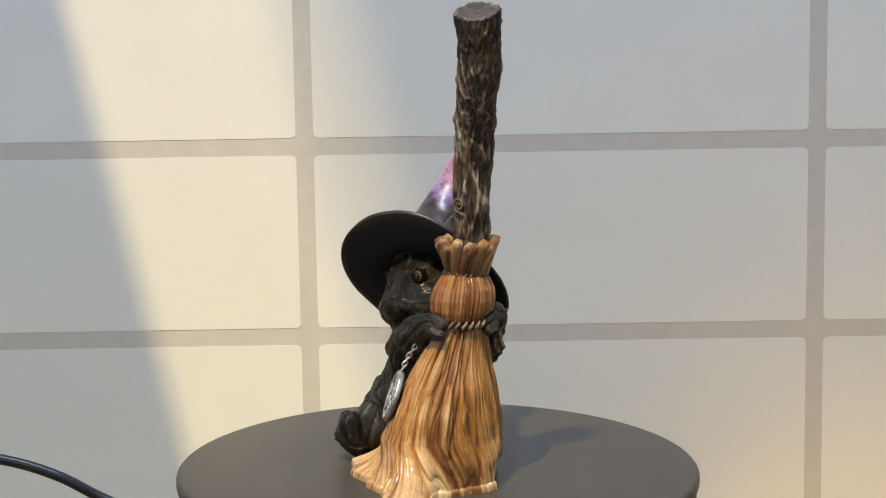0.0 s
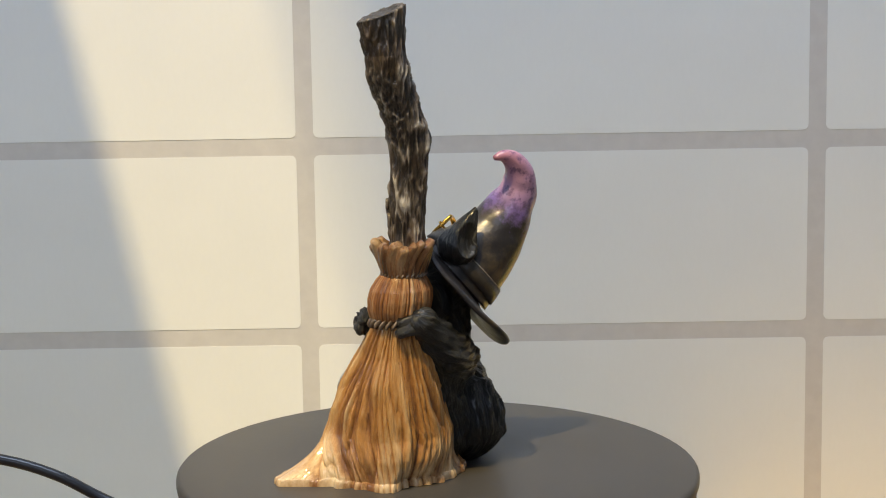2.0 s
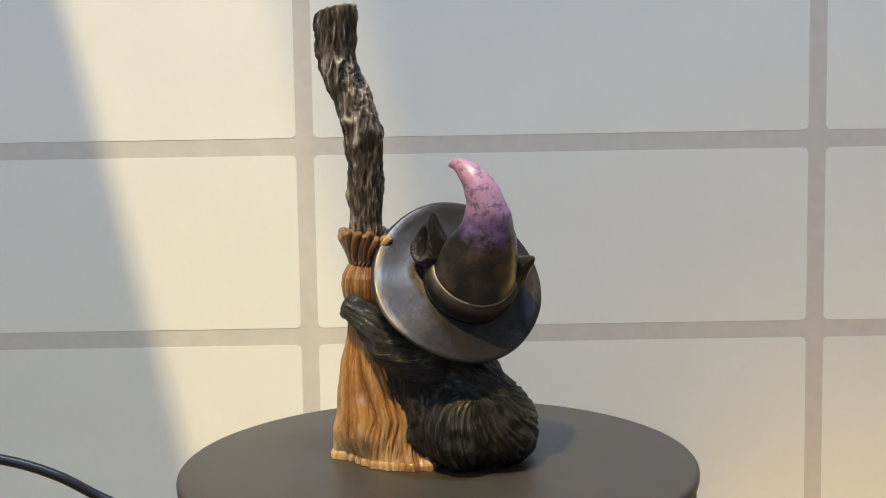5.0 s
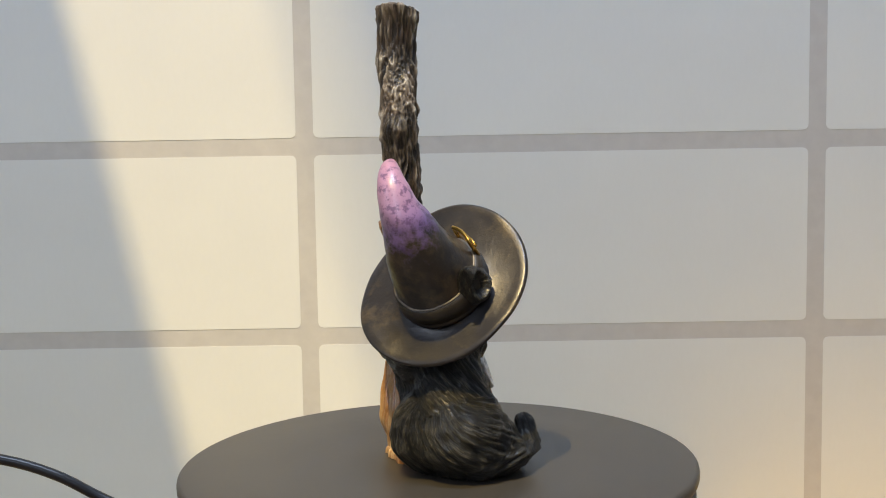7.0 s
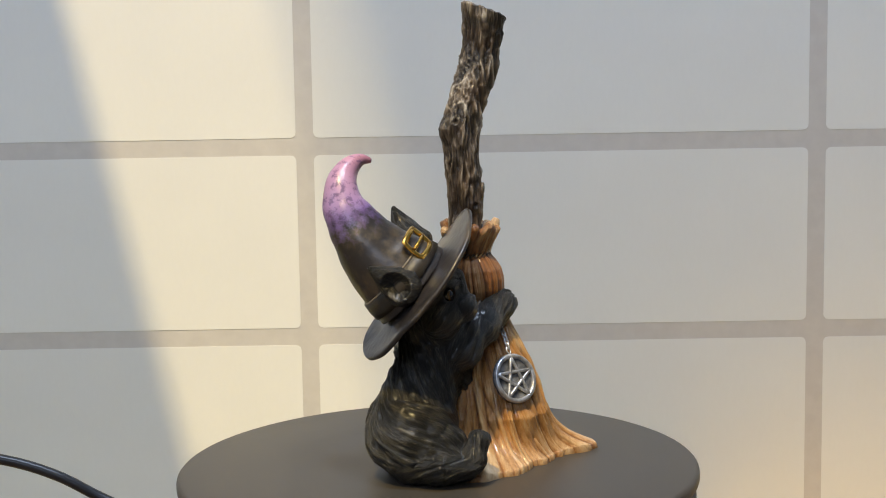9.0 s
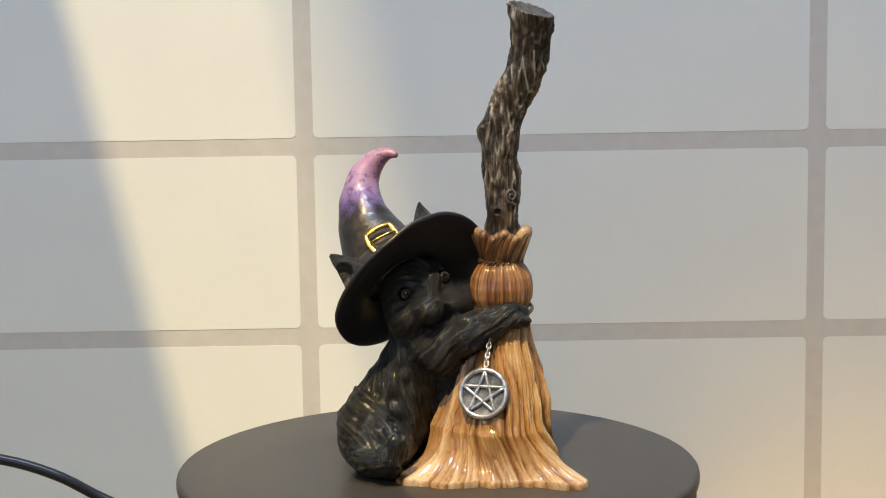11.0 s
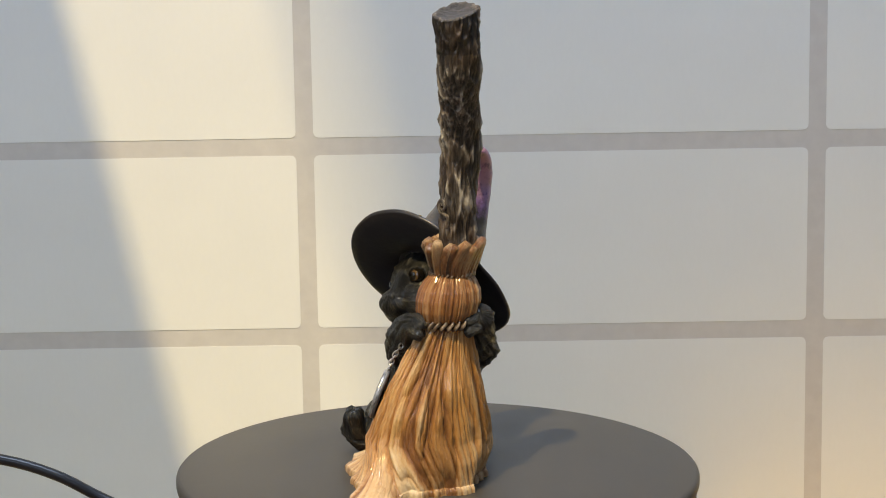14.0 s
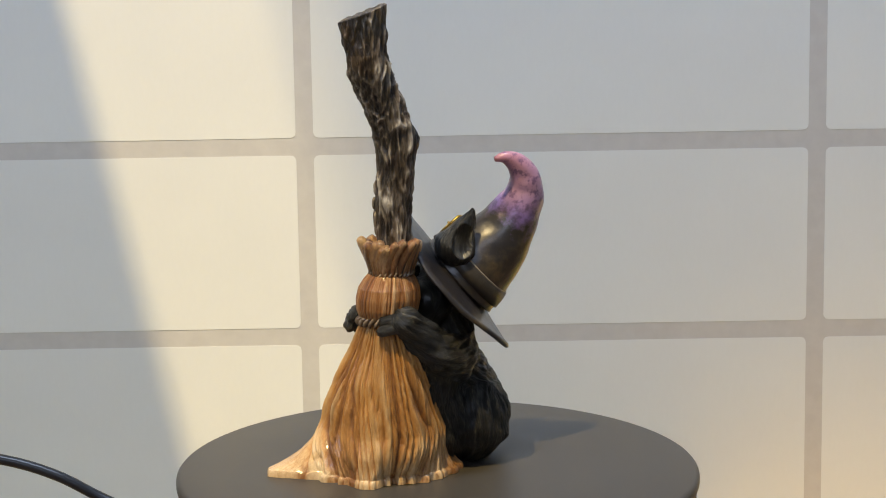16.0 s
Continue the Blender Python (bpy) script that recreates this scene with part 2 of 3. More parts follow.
def catmull(points, n):
    """n places evenly along a smooth line through the points (any width of row)."""
    p = np.array(points, float)
    p = np.vstack([2 * p[0] - p[1], p, 2 * p[-1] - p[-2]])
    out = []
    for i in range(1, len(p) - 2):
        for u in np.linspace(0, 1, 40, endpoint=False):
            a, b, c, d = p[i - 1], p[i], p[i + 1], p[i + 2]
            out.append(0.5 * (2 * b + (c - a) * u + (2 * a - 5 * b + 4 * c - d) * u * u + (3 * b - a - 3 * c + d) * u ** 3))
    out.append(p[-2])
    out = np.array(out)
    s = np.concatenate([[0], np.cumsum(np.linalg.norm(np.diff(out[:, :3], axis=0), axis=1))])
    return np.stack([np.interp(np.linspace(0, s[-1], n), s, out[:, k]) for k in range(out.shape[1])], 1)


def frames(line):
    """Tangent and two normals, carried along the line without twist."""
    t = np.gradient(line, axis=0)
    t /= np.linalg.norm(t, axis=1)[:, None]
    u = np.cross(t[0], (0.31, 0.95, 0.1))
    us = []
    for k in range(len(line)):
        u = u - t[k] * np.dot(u, t[k])
        u /= np.linalg.norm(u)
        us.append(u.copy())
    us = np.array(us)
    return t, us, np.cross(t, us)


def sweep(line, radii, seg=32, relief=None, cap=True):
    """A tube along a line; relief(s, angle, k) adds to the radius."""
    line = np.asarray(line, float)
    t, u, w = frames(line)
    vs, fs, rel = [], [], []
    n = len(line)
    for k in range(n):
        for j in range(seg):
            a = 2 * math.pi * j / seg
            d = relief(k / (n - 1), a, k) if relief else 0.0
            vs.append(line[k] + (u[k] * math.cos(a) + w[k] * math.sin(a)) * (radii[k] + d))
            rel.append(d)
    for k in range(n - 1):
        for j in range(seg):
            q = (j + 1) % seg
            fs.append((k * seg + j, k * seg + q, (k + 1) * seg + q, (k + 1) * seg + j))
    if cap:
        fs.append(tuple(range(seg - 1, -1, -1)))
        fs.append(tuple((n - 1) * seg + j for j in range(seg)))
    return vs, fs, rel

# ---- the room ----
X0, X1, Y0, Y1, ZC = -1.6, 1.6, -2.2, 0.9, 2.4
ZF = -0.03                     # the floor
TH = 0.12


def structure(name, bm, mat, label):
    return tagged(part(name, bm, mat, None), label, name.split("_")[0], kind="structure")


structure("floor", box(bmesh.new(), X0 - TH, X1 + TH, Y0 - TH, Y1 + 0.2, ZF - 0.08, ZF), FLOOR_WOOD, "warm brown wooden floor of the room")


def wall_with_opening(name, along_x, lo, hi, a, b, z0, z1, at):
    """A wall of four butted blocks round one opening for a lamp."""
    bm = bmesh.new()
    for p, q, zl, zh in ((lo, a, ZF, ZC), (b, hi, ZF, ZC), (a, b, ZF, z0), (a, b, z1, ZC)):
        if along_x:
            box(bm, p, q, at - TH, at, zl, zh)
        else:
            box(bm, at - TH, at, p, q, zl, zh)
    return structure(name, bm, WALL_PAINT, "plain grey painted wall out of view, opened for a daylight lamp")


# the south opening is added to let the fill lamp in
wall_with_opening("wall_south", True, X0 - TH, X1 + TH, -0.82, 0.12, 1.13, 2.07, Y0)
wall_with_opening("wall_west", False, Y0, Y1 + 0.2, -1.17, -0.53, 0.73, 1.57, X0)
structure("wall_east", box(bmesh.new(), X1, X1 + TH, Y0, Y1 + 0.2, ZF, ZC), WALL_PAINT, "plain grey painted side wall")

# the ceiling, out of view: openings and slats added to shape the sunbeams
SLOT_A = (-0.787, -0.500, -0.19, 0.50)
SLOT_B = (-0.33, 0.62, -0.50, -0.197)
SLOT_C = (-0.61, -0.32, -1.08, -0.76)
SLOTS = (SLOT_A, SLOT_B, SLOT_C)
cuts_x = sorted({X0 - TH, X1 + TH} | {v for s in SLOTS for v in s[:2]})
cuts_y = sorted({Y0 - TH, Y1 + 0.2} | {v for s in SLOTS for v in s[2:]})
bm = bmesh.new()
for xa, xb in zip(cuts_x, cuts_x[1:]):
    for ya, yb in zip(cuts_y, cuts_y[1:]):
        mx, my = (xa + xb) / 2, (ya + yb) / 2
        if not any(s[0] < mx < s[1] and s[2] < my < s[3] for s in SLOTS):
            box(bm, xa, xb, ya, yb, ZC, ZC + 0.03)
for k in range(9):      # added slats that soften one edge of the beam
    x = -0.600 + 0.011 * k
    box(bm, x, x + 0.0018 + 0.0009 * k, SLOT_A[2], SLOT_A[3], ZC + 0.010, ZC + 0.014)
for k in range(15):                      # added slats that weaken the sun on the figurine
    x = SLOT_C[0] + 0.0195 * k
    box(bm, x, x + 0.0030, SLOT_C[2], SLOT_C[3], ZC + 0.010, ZC + 0.014)
tagged(structure("ceiling", bm, CEILING_PAINT, "plain white ceiling with added openings that shape the sunlight"), kind="structure")

# the screen behind: grey lattice board with white rounded panels a little proud of it
BAR, PITCH_X, PITCH_Z = 0.0160, 0.4672, 0.1758
BAR_X, BAR_Z = -0.1205, ZT + 0.0553
screen = structure("wall_north", box(bmesh.new(), X0 - TH, X1 + TH, Y1 + 0.0012, Y1 + 0.06, ZF + 0.014, ZC + 0.012), LATTICE, "grey lattice screen wall with white paper panels")
screen["category"] = "screen wall"
screen.matrix_world = pose(-0.0007, 0.0012, 0.0003, -0.872)      # tilted back slightly to fit the camera's view


def panel_mesh(w, h, r=0.005, depth=0.0003):
    """A thin panel with rounded corners and a soft edge, its front towards the room."""
    vs, fs = [], []
    ring = []
    for cx, cz, a0 in ((w / 2 - r, h / 2 - r, 0), (-w / 2 + r, h / 2 - r, 90), (-w / 2 + r, -h / 2 + r, 180), (w / 2 - r, -h / 2 + r, 270)):
        for k in range(4):
            a = radians(a0 + 30 * k)
            ring.append((cx, cz, math.cos(a), math.sin(a)))
    n = len(ring)
    for y, grow in ((0.0, r), (-depth * 0.5, r), (-depth, r)):
        for cx, cz, c, s in ring:
            vs.append((cx + c * grow, y, cz + s * grow))
    for i in range(2):
        for k in range(n):
            q = (k + 1) % n
            fs.append((i * n + k, (i + 1) * n + k, (i + 1) * n + q, i * n + q))
    fs.append(tuple(range(2 * n, 3 * n)))
    me = bpy.data.meshes.new("panel")
    me.from_pydata(vs, [], fs)
    me.materials.append(PAPER)
    me.update()
    return me


PANEL = panel_mesh(PITCH_X - BAR, PITCH_Z - BAR)
for i in range(-3, 4):
    for j in range(-3, 11):
        cx, cz = BAR_X + (i + 0.5) * PITCH_X, BAR_Z + (j + 0.5) * PITCH_Z
        if abs(cx) > 1.35 or cz < ZF + 0.09 or cz > 2.31:
            continue
        ob = new("panel", PANEL)
        ob.parent, ob.location = screen, (cx, Y1 + 0.0012, cz)

# ---- the table ----


def table():
    root = tagged(new("table"), "low brown wooden table under the turntable", "table")
    bm = box(bmesh.new(), -0.42, 0.42, -0.40, 0.105, ZT - 0.082, ZT - 0.052, 0.004)
    part("tabletop", bm, TABLE_WOOD, root)
    for sx in (-0.38, 0.38):
        for sy in (-0.36, 0.065):
            part("leg", box(bmesh.new(), sx - 0.02, sx + 0.02, sy - 0.02, sy + 0.02, ZF, ZT - 0.082, 0.003), TABLE_WOOD, root)
    return root


table()

# ---- the turntable ----


def turntable():
    root = tagged(new("turntable"), "round matt black rotating display turntable", "turntable")
    root.location = (0, 0, ZT - 0.052)
    vs, fs = lathe([(0.0, 0.0), (0.0955, 0.0), (0.0980, 0.0012), (0.0988, 0.004), (0.0988, 0.0425), (0.0982, 0.0442), (0.0965, 0.0450), (0.0, 0.0450)], 128)
    mesh_object("base", vs, fs, BASE_PLASTIC, root, "black plastic turntable drum")
    prof = [(0.0, 0.0462), (0.0970, 0.0462), (0.0990, 0.0466), (0.0998, 0.0474)]
    prof += [(0.1000, 0.0482), (0.1000, 0.0500), (0.0998, 0.0509), (0.0992, 0.0516), (0.0982, 0.0520), (0.060, 0.0520), (0.0, 0.0520)]
    vs, fs = lathe(prof, 160)
    return root, mesh_object("platter", vs, fs, PLATTER, root, "matt black revolving platter")


TURNTABLE, PLATTER_PART = turntable()


def power_cable():
    line = catmull(CABLE_LINE, 70)
    vs, fs, _ = sweep(line, [0.0024] * 70, 14)
    cable = mesh_object("power_cable", vs, fs, CABLE_RUBBER)
    return tagged(cable, "black rubber power cable curving behind the turntable", "cable")


CABLE_LINE = [(-0.070, 0.060, ZT - 0.046), (-0.110, 0.085, ZT - 0.0485), (-0.135, 0.097, ZT - 0.0480), (-0.1517, 0.100, ZT - 0.0418), (-0.1716, 0.100, ZT - 0.0310),
              (-0.1967, 0.100, ZT - 0.0232), (-0.240, 0.098, ZT - 0.0165), (-0.300, 0.09, ZT - 0.020), (-0.350, 0.06, ZT - 0.040), (-0.385, 0.01, ZT - 0.0495)]
power_cable()

# ---- the figurine ----
FIGURINE = tagged(new("cat_figurine"), "painted resin black cat in a witch hat hugging a broom", "figurine")
FIGURINE.location = (0, 0, ZT)
MM = 0.001


def broom_handle():
    pts = [(13.2, -22.3, 82, 6.3), (13.7, -22.2, 95, 6.1), (14.1, -21.9, 110, 6.4), (15.0, -21.3, 120, 6.8), (15.5, -22.2, 129, 6.9),
           (15.9, -26.2, 140, 6.9), (16.8, -30.6, 149, 7.1), (17.3, -32.6, 156, 7.3), (16.9, -33.5, 165, 7.7), (16.6, -33.8, 172.4, 8.1)]
    n, seg = 250, 120
    rows = catmull(pts, n)
    line, rad = rows[:, :3], rows[:, 3]
    knob = Vector((15.4, -14.8, 127.5))
    knots = [(Vector((9.8, -27.4, 103.0)), 3.0, 0.9), (Vector((14.0, -40.0, 150.0)), 2.4, 0.9), (Vector((11.0, -17.0, 130.0)), 2.6, 0.8), (Vector((23.0, -35.0, 157.0)), 2.2, 0.8),
             (Vector((7.6, -23.0, 97.5)), 2.8, 1.5)]
    t, u, w = frames(line)
    tone = {}

    def relief(s, a, k):
        d = u[k] * math.cos(a) + w[k] * math.sin(a)
        p = Vector(line[k] + d * rad[k])
        wob = noise.noise(p * 0.10) * 3.0
        q = Vector((p.x * 0.30 + wob * 0.10, p.y * 0.30, p.z * 0.052))
        f1, f2 = noise.voronoi(q)[0][:2]
        vein = math.exp(-((f2 - f1) / 0.13) ** 2)
        q2 = Vector((p.x * 0.85 + wob * 0.1, p.y * 0.85, p.z * 0.075))
        g1, g2 = noise.voronoi(q2)[0][:2]
        fibre = math.exp(-((g2 - g1) / 0.22) ** 2)
        plates = noise.noise(Vector((p.x * 0.22, p.y * 0.22, p.z * 0.09)) + Vector((11, 5, 2)))
        thin = max(0.0, min(1.0, 0.55 + 1.2 * noise.noise(p * 0.16 + Vector((4, 4, 4)))))
        rough = noise.noise(Vector((p.x * 0.7, p.y * 0.7, p.z * 0.34)))
        out = 1.05 * vein * thin + 0.55 * fibre + 0.9 * plates + 0.35 * rough - 0.45
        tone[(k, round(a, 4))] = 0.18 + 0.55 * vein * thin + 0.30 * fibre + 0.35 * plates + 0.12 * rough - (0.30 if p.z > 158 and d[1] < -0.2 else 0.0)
        g = (p - knob).length
        out += 2.6 * math.exp(-(g / 4.2) ** 2)
        for c, size, high in knots:
            g = (p - c).length
            out += high * math.exp(-(g / size) ** 2) * (1.0 if g > 1.1 else -0.4)
        return out

    vs, fs, rel = sweep(line, rad, seg, relief, cap=False)
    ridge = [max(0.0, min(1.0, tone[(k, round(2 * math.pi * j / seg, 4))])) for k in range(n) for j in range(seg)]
    # the sawn end: rings of vertices drawn in, slanted and uneven
    base = (n - 1) * seg
    centre = line[-1]
    prev = base
    vs, ridge = list(vs), list(ridge)
    for f, dz in ((0.9, 0.5), (0.78, 0.1), (0.55, -0.5), (0.3, -0.2), (0.02, -0.6)):
        first = len(vs)
        for j in range(seg):
            p = np.array(vs[base + j])
            q = centre + (p - centre) * f
            e = dz + 0.5 * noise.noise(Vector(q) * 0.5)
            vs.append(q + np.array((0, 0, 1.0)) * e)
            ridge.append(0.30 + 0.3 * noise.noise(Vector(q) * 0.9) + (0.25 if f > 0.85 else 0.0))
        for j in range(seg):
            r = (j + 1) % seg
            fs.append((prev + j, prev + r, first + r, first + j))
        prev = first
    # the cut slopes: higher at the back of the handle
    out = []
    for v in vs:
        v = np.array(v)
        k = max(0.0, (v[2] - 160.0) / 14.0)
        v[2] += k * ((v[1] + 34.5) * 0.35 + (v[0] - 17) * 0.06)
        out.append(v * MM)
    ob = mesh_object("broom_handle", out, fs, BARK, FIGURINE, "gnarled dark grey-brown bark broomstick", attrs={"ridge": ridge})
    return ob


def swirl_knot():
    """The carved spiral knot low on the handle."""
    c = np.array((9.3, -27.8, 103.6))
    out = np.array((-0.62, -0.78, 0.0))
    side = np.array((0.78, -0.62, 0.0))
    up = np.array((0.0, 0.0, 1.0))
    line = []
    for k in range(40):
        f = k / 39
        a = f * 3.4 * math.pi
        r = 0.4 + 2.3 * f
        line.append(c + side * r * math.cos(a) * 0.9 + up * r * math.sin(a) + out * (0.25 - 0.3 * f))
    line.append(c + side * 2.2 - up * 4.0 - out * 0.6)
    line.append(c + side * 1.6 - up * 8.0 - out * 0.7)
    line = catmull(line, 90)
    vs, fs, _ = sweep(line, np.linspace(0.42, 0.7, 90), 8)
    n = len(vs)
    mesh_object("knot", np.array(vs) * MM, fs, BARK, FIGURINE, "carved spiral knot", attrs={"ridge": [0.66] * n})


# plan of the skirt's hem: angle in degrees, reach in mm from HEM_C
HEM_C = (2.0, -25.0)
HEM = [(13, 19.0), (30, 23.0), (45, 25.5), (74, 32.0), (94, 28.0), (125, 38.0), (139, 46.0), (150, 40.0), (165, 36.5), (176, 30.5), (190, 28.5), (212, 28.0), (225, 30.5),
       (235, 38.0), (243, 43.5), (251, 42.0), (257, 33.0), (266, 24.5), (280, 22.0), (300, 20.0), (318, 22.5), (330, 22.5), (345, 18.0), (357, 18.0)]


def hem_reach(deg):
    a = [h[0] for h in HEM]
    r = [h[1] for h in HEM]
    return np.interp(deg % 360, [a[-1] - 360] + a + [a[0] + 360], [r[-1]] + r + [r[0]])


def strands(a, z, count, seed, wander=0.35):
    """Height of combed straw at an angle: rounded bundles and strands with sharp creases between, 0 to 1."""
    ring = Vector((math.cos(a), math.sin(a), 0))
    f = 0.0
    for k, (m, wt) in enumerate(((count, 0.50), (count * 2.6, 0.34), (count * 5.3, 0.13))):
        w = a / (2 * math.pi) * m + wander * m / 9.0 * noise.noise(ring * 2.2 + Vector((seed, k * 5, z * 0.022))) + 0.35 * noise.noise(ring * (m / 5) + Vector((k, seed, z * 0.02)))
        cell = math.floor(w)
        u = 2 * (w - cell) - 1
        high = noise.cell(Vector((cell % round(m) + 0.5, seed * 7 + 0.5, k + 0.5)))
        f += wt * (math.sqrt(max(0.0, 1 - u * u)) * (0.66 + 0.34 * high))
    f += 0.12 * noise.noise(ring * 9 + Vector((0, seed, z * 0.12)))
    return max(0.0, min(1.0, f))


def bristle_skirt():
    na, nz = 600, 110
    vs, ridge, hem, comb = [], [], [], []
    for i in range(nz):
        f = i / (nz - 1)
        fm = min(1.0, f / 0.90)
        rim = max(0.0, (f - 0.90) / 0.10)          # the rounded lip of the hem
        z = 60.0 * (1 - fm) ** 1.05
        rc = np.interp(z, [0, 10, 18, 28, 38, 48, 60], [23.6, 24.2, 24.0, 21.2, 18.0, 13.8, 9.2])
        cx = np.interp(z, [0, 10, 18, 28, 38, 48, 60], [1.0, 0.0, -1.2, 0.9, 3.0, 5.5, 9.0])
        cy = np.interp(z, [0, 10, 18, 28, 38, 48, 60], [-24.0, -23.0, -22.0, -22.9, -23.2, -23.1, -24.2])
        g = max(0.0, 1 - z / 24.0) ** 2.4
        for k in range(na):
            a = 2 * math.pi * k / na
            h = strands(a - 0.35 * fm, z, 15, 2.0, 0.55)
            big = noise.noise(Vector((math.cos(a) * 2.2, math.sin(a) * 2.2, z * 0.02 + 4)))
            reach = hem_reach(math.degrees(a)) + 2.0 * noise.noise(Vector((math.cos(a) * 6, math.sin(a) * 6, 8.0))) + (h - 0.6) * 2.2
            reach += 1.1 * math.sin(math.pi / 2 * rim) - 1.1
            bx, by = HEM_C[0] + reach * math.cos(a), HEM_C[1] + reach * math.sin(a)
            deg = (math.degrees(a) + 60) % 360 - 60
            flat = 1 - 0.26 * math.exp(-((deg - 160) / 45) ** 2) + 0.10 * math.exp(-((deg - 8) / 32) ** 2)      # flatter under the medallion
            r = rc * flat + (h - 0.62) * (3.2 + 4.6 * fm) + big * 1.2 * fm
            ux, uy = cx + r * math.cos(a), cy + r * math.sin(a)
            x, y = ux * (1 - g) + bx * g, uy * (1 - g) + by * g
            lip = 1.8 + 1.8 * h + 1.2 * max(0.0, big)
            zz = (z + lip * g) * math.cos(rim * math.pi / 2) ** 0.8
            vs.append((x * MM, y * MM, max(0.0, zz) * MM))
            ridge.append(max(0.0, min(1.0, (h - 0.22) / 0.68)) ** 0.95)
            comb.append((24 * math.cos(a), 24 * math.sin(a), f * 6.0 + 1.1 * math.cos(5 * a) + 0.9 * math.sin(13 * a + 1)))
            hem.append(min(1.0, max(0.0, 1 - z / 26.0) ** 2.2))
    fs = []
    for i in range(nz - 1):
        for k in range(na):
            q = (k + 1) % na
            fs.append((i * na + k, (i + 1) * na + k, (i + 1) * na + q, i * na + q))
    fs.append(tuple(range(na)))
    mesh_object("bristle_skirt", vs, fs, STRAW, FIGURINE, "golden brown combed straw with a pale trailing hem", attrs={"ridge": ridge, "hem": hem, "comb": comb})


def bristle_bulb():
    na, nz = 360, 46
    vs, ridge, comb = [], [], []
    for i in range(nz):
        f = i / (nz - 1)
        z = 60.0 + 19.5 * f
        r0 = np.interp(f, [0, 0.1, 0.25, 0.45, 0.65, 0.82, 0.93, 1.0], [8.6, 10.4, 11.6, 12.0, 11.4, 9.6, 7.9, 6.4])
        cx, cy = 9.1 + 2.2 * f, -24.0 + 1.2 * f
        for k in range(na):
            a = 2 * math.pi * k / na
            h = strands(a, z, 17, 5.0, 0.12)
            r = r0 + (h - 0.6) * 1.5
            comb.append((14 * math.cos(a), 14 * math.sin(a), f * 2.0 + 1.1 * math.cos(5 * a) + 0.9 * math.sin(9 * a + 1)))
            vs.append(((cx + r * math.cos(a)) * MM, (cy + r * math.sin(a)) * MM, z * MM))
            ridge.append(max(0.0, min(1.0, (h - 0.22) / 0.68)) ** 0.95)
    fs = [(i * na + k, i * na + (k + 1) % na, (i + 1) * na + (k + 1) % na, (i + 1) * na + k) for i in range(nz - 1) for k in range(na)]
    mesh_object("bristle_bulb", vs, fs, STRAW_BULB, FIGURINE, "glossy rounded swell of brown straw", attrs={"ridge": ridge, "hem": [0] * len(vs), "comb": comb})


def bristle_collar():
    """A core with many thick straw ends that flare and curl outwards."""
    rng = random.Random(5)
    cx, cy = 11.9, -22.8
    vs, fs, ridge = [], [], []
    core, cf = lathe([(6.4, 77.5), (7.2, 80.5), (8.2, 84.0), (9.0, 87.5), (8.8, 89.0), (7.0, 88.5), (5.0, 87.0)], 60, cx, cy)
    vs += core
    fs += cf
    # near-black core puts the shade between straw ends into the colour
    ridge += [0.05] * len(core)
    comb = [(0, 0, 0)] * len(core)
    count = 32
    for k in range(count):
        a = 2 * math.pi * (k + rng.uniform(-0.3, 0.3)) / count
        lean = rng.uniform(0.22, 0.5)
        top, out, thick = 89.6 + rng.uniform(-1.4, 1.6), 10.1 + rng.uniform(-0.5, 1.4), rng.uniform(1.2, 1.9)
        line = []
        for f in np.linspace(0, 1, 12):
            b = a + lean * f * f
            r = 6.7 + (out - 6.7) * (0.35 * f + 0.65 * f ** 2.2)
            line.append((cx + r * math.cos(b), cy + r * math.sin(b), 77.8 + (top - 77.8) * f))
        rad = [thick * (0.75 + 0.45 * math.sin(math.pi * min(1.0, f * 1.05) * 0.8)) for f in np.linspace(0, 1, 12)]
        rad[-1] *= 0.8
        sv, sf, _ = sweep(line, rad, 9)
        first = len(vs)
        vs += [tuple(v) for v in sv]
        fs += [tuple(first + q for q in f) for f in sf]
        tone = rng.choice((0.0, 0.12, 0.3, 0.48))
        ridge += [min(1.0, tone + 0.42 * (q // 9) / 11 + 0.2 * math.cos(2 * math.pi * (q % 9) / 9 * 2)) for q in range(len(sv))]
        comb += [(3 * math.cos(2 * math.pi * (q % 9) / 9) + 9 * k, 3 * math.sin(2 * math.pi * (q % 9) / 9), 0.2 * (q // 9)) for q in range(len(sv))]
    mesh_object("bristle_collar", np.array(vs) * MM, fs, STRAW_TUFT, FIGURINE, "flared ragged tuft of straw ends", attrs={"ridge": ridge, "hem": [0] * len(vs), "comb": comb})


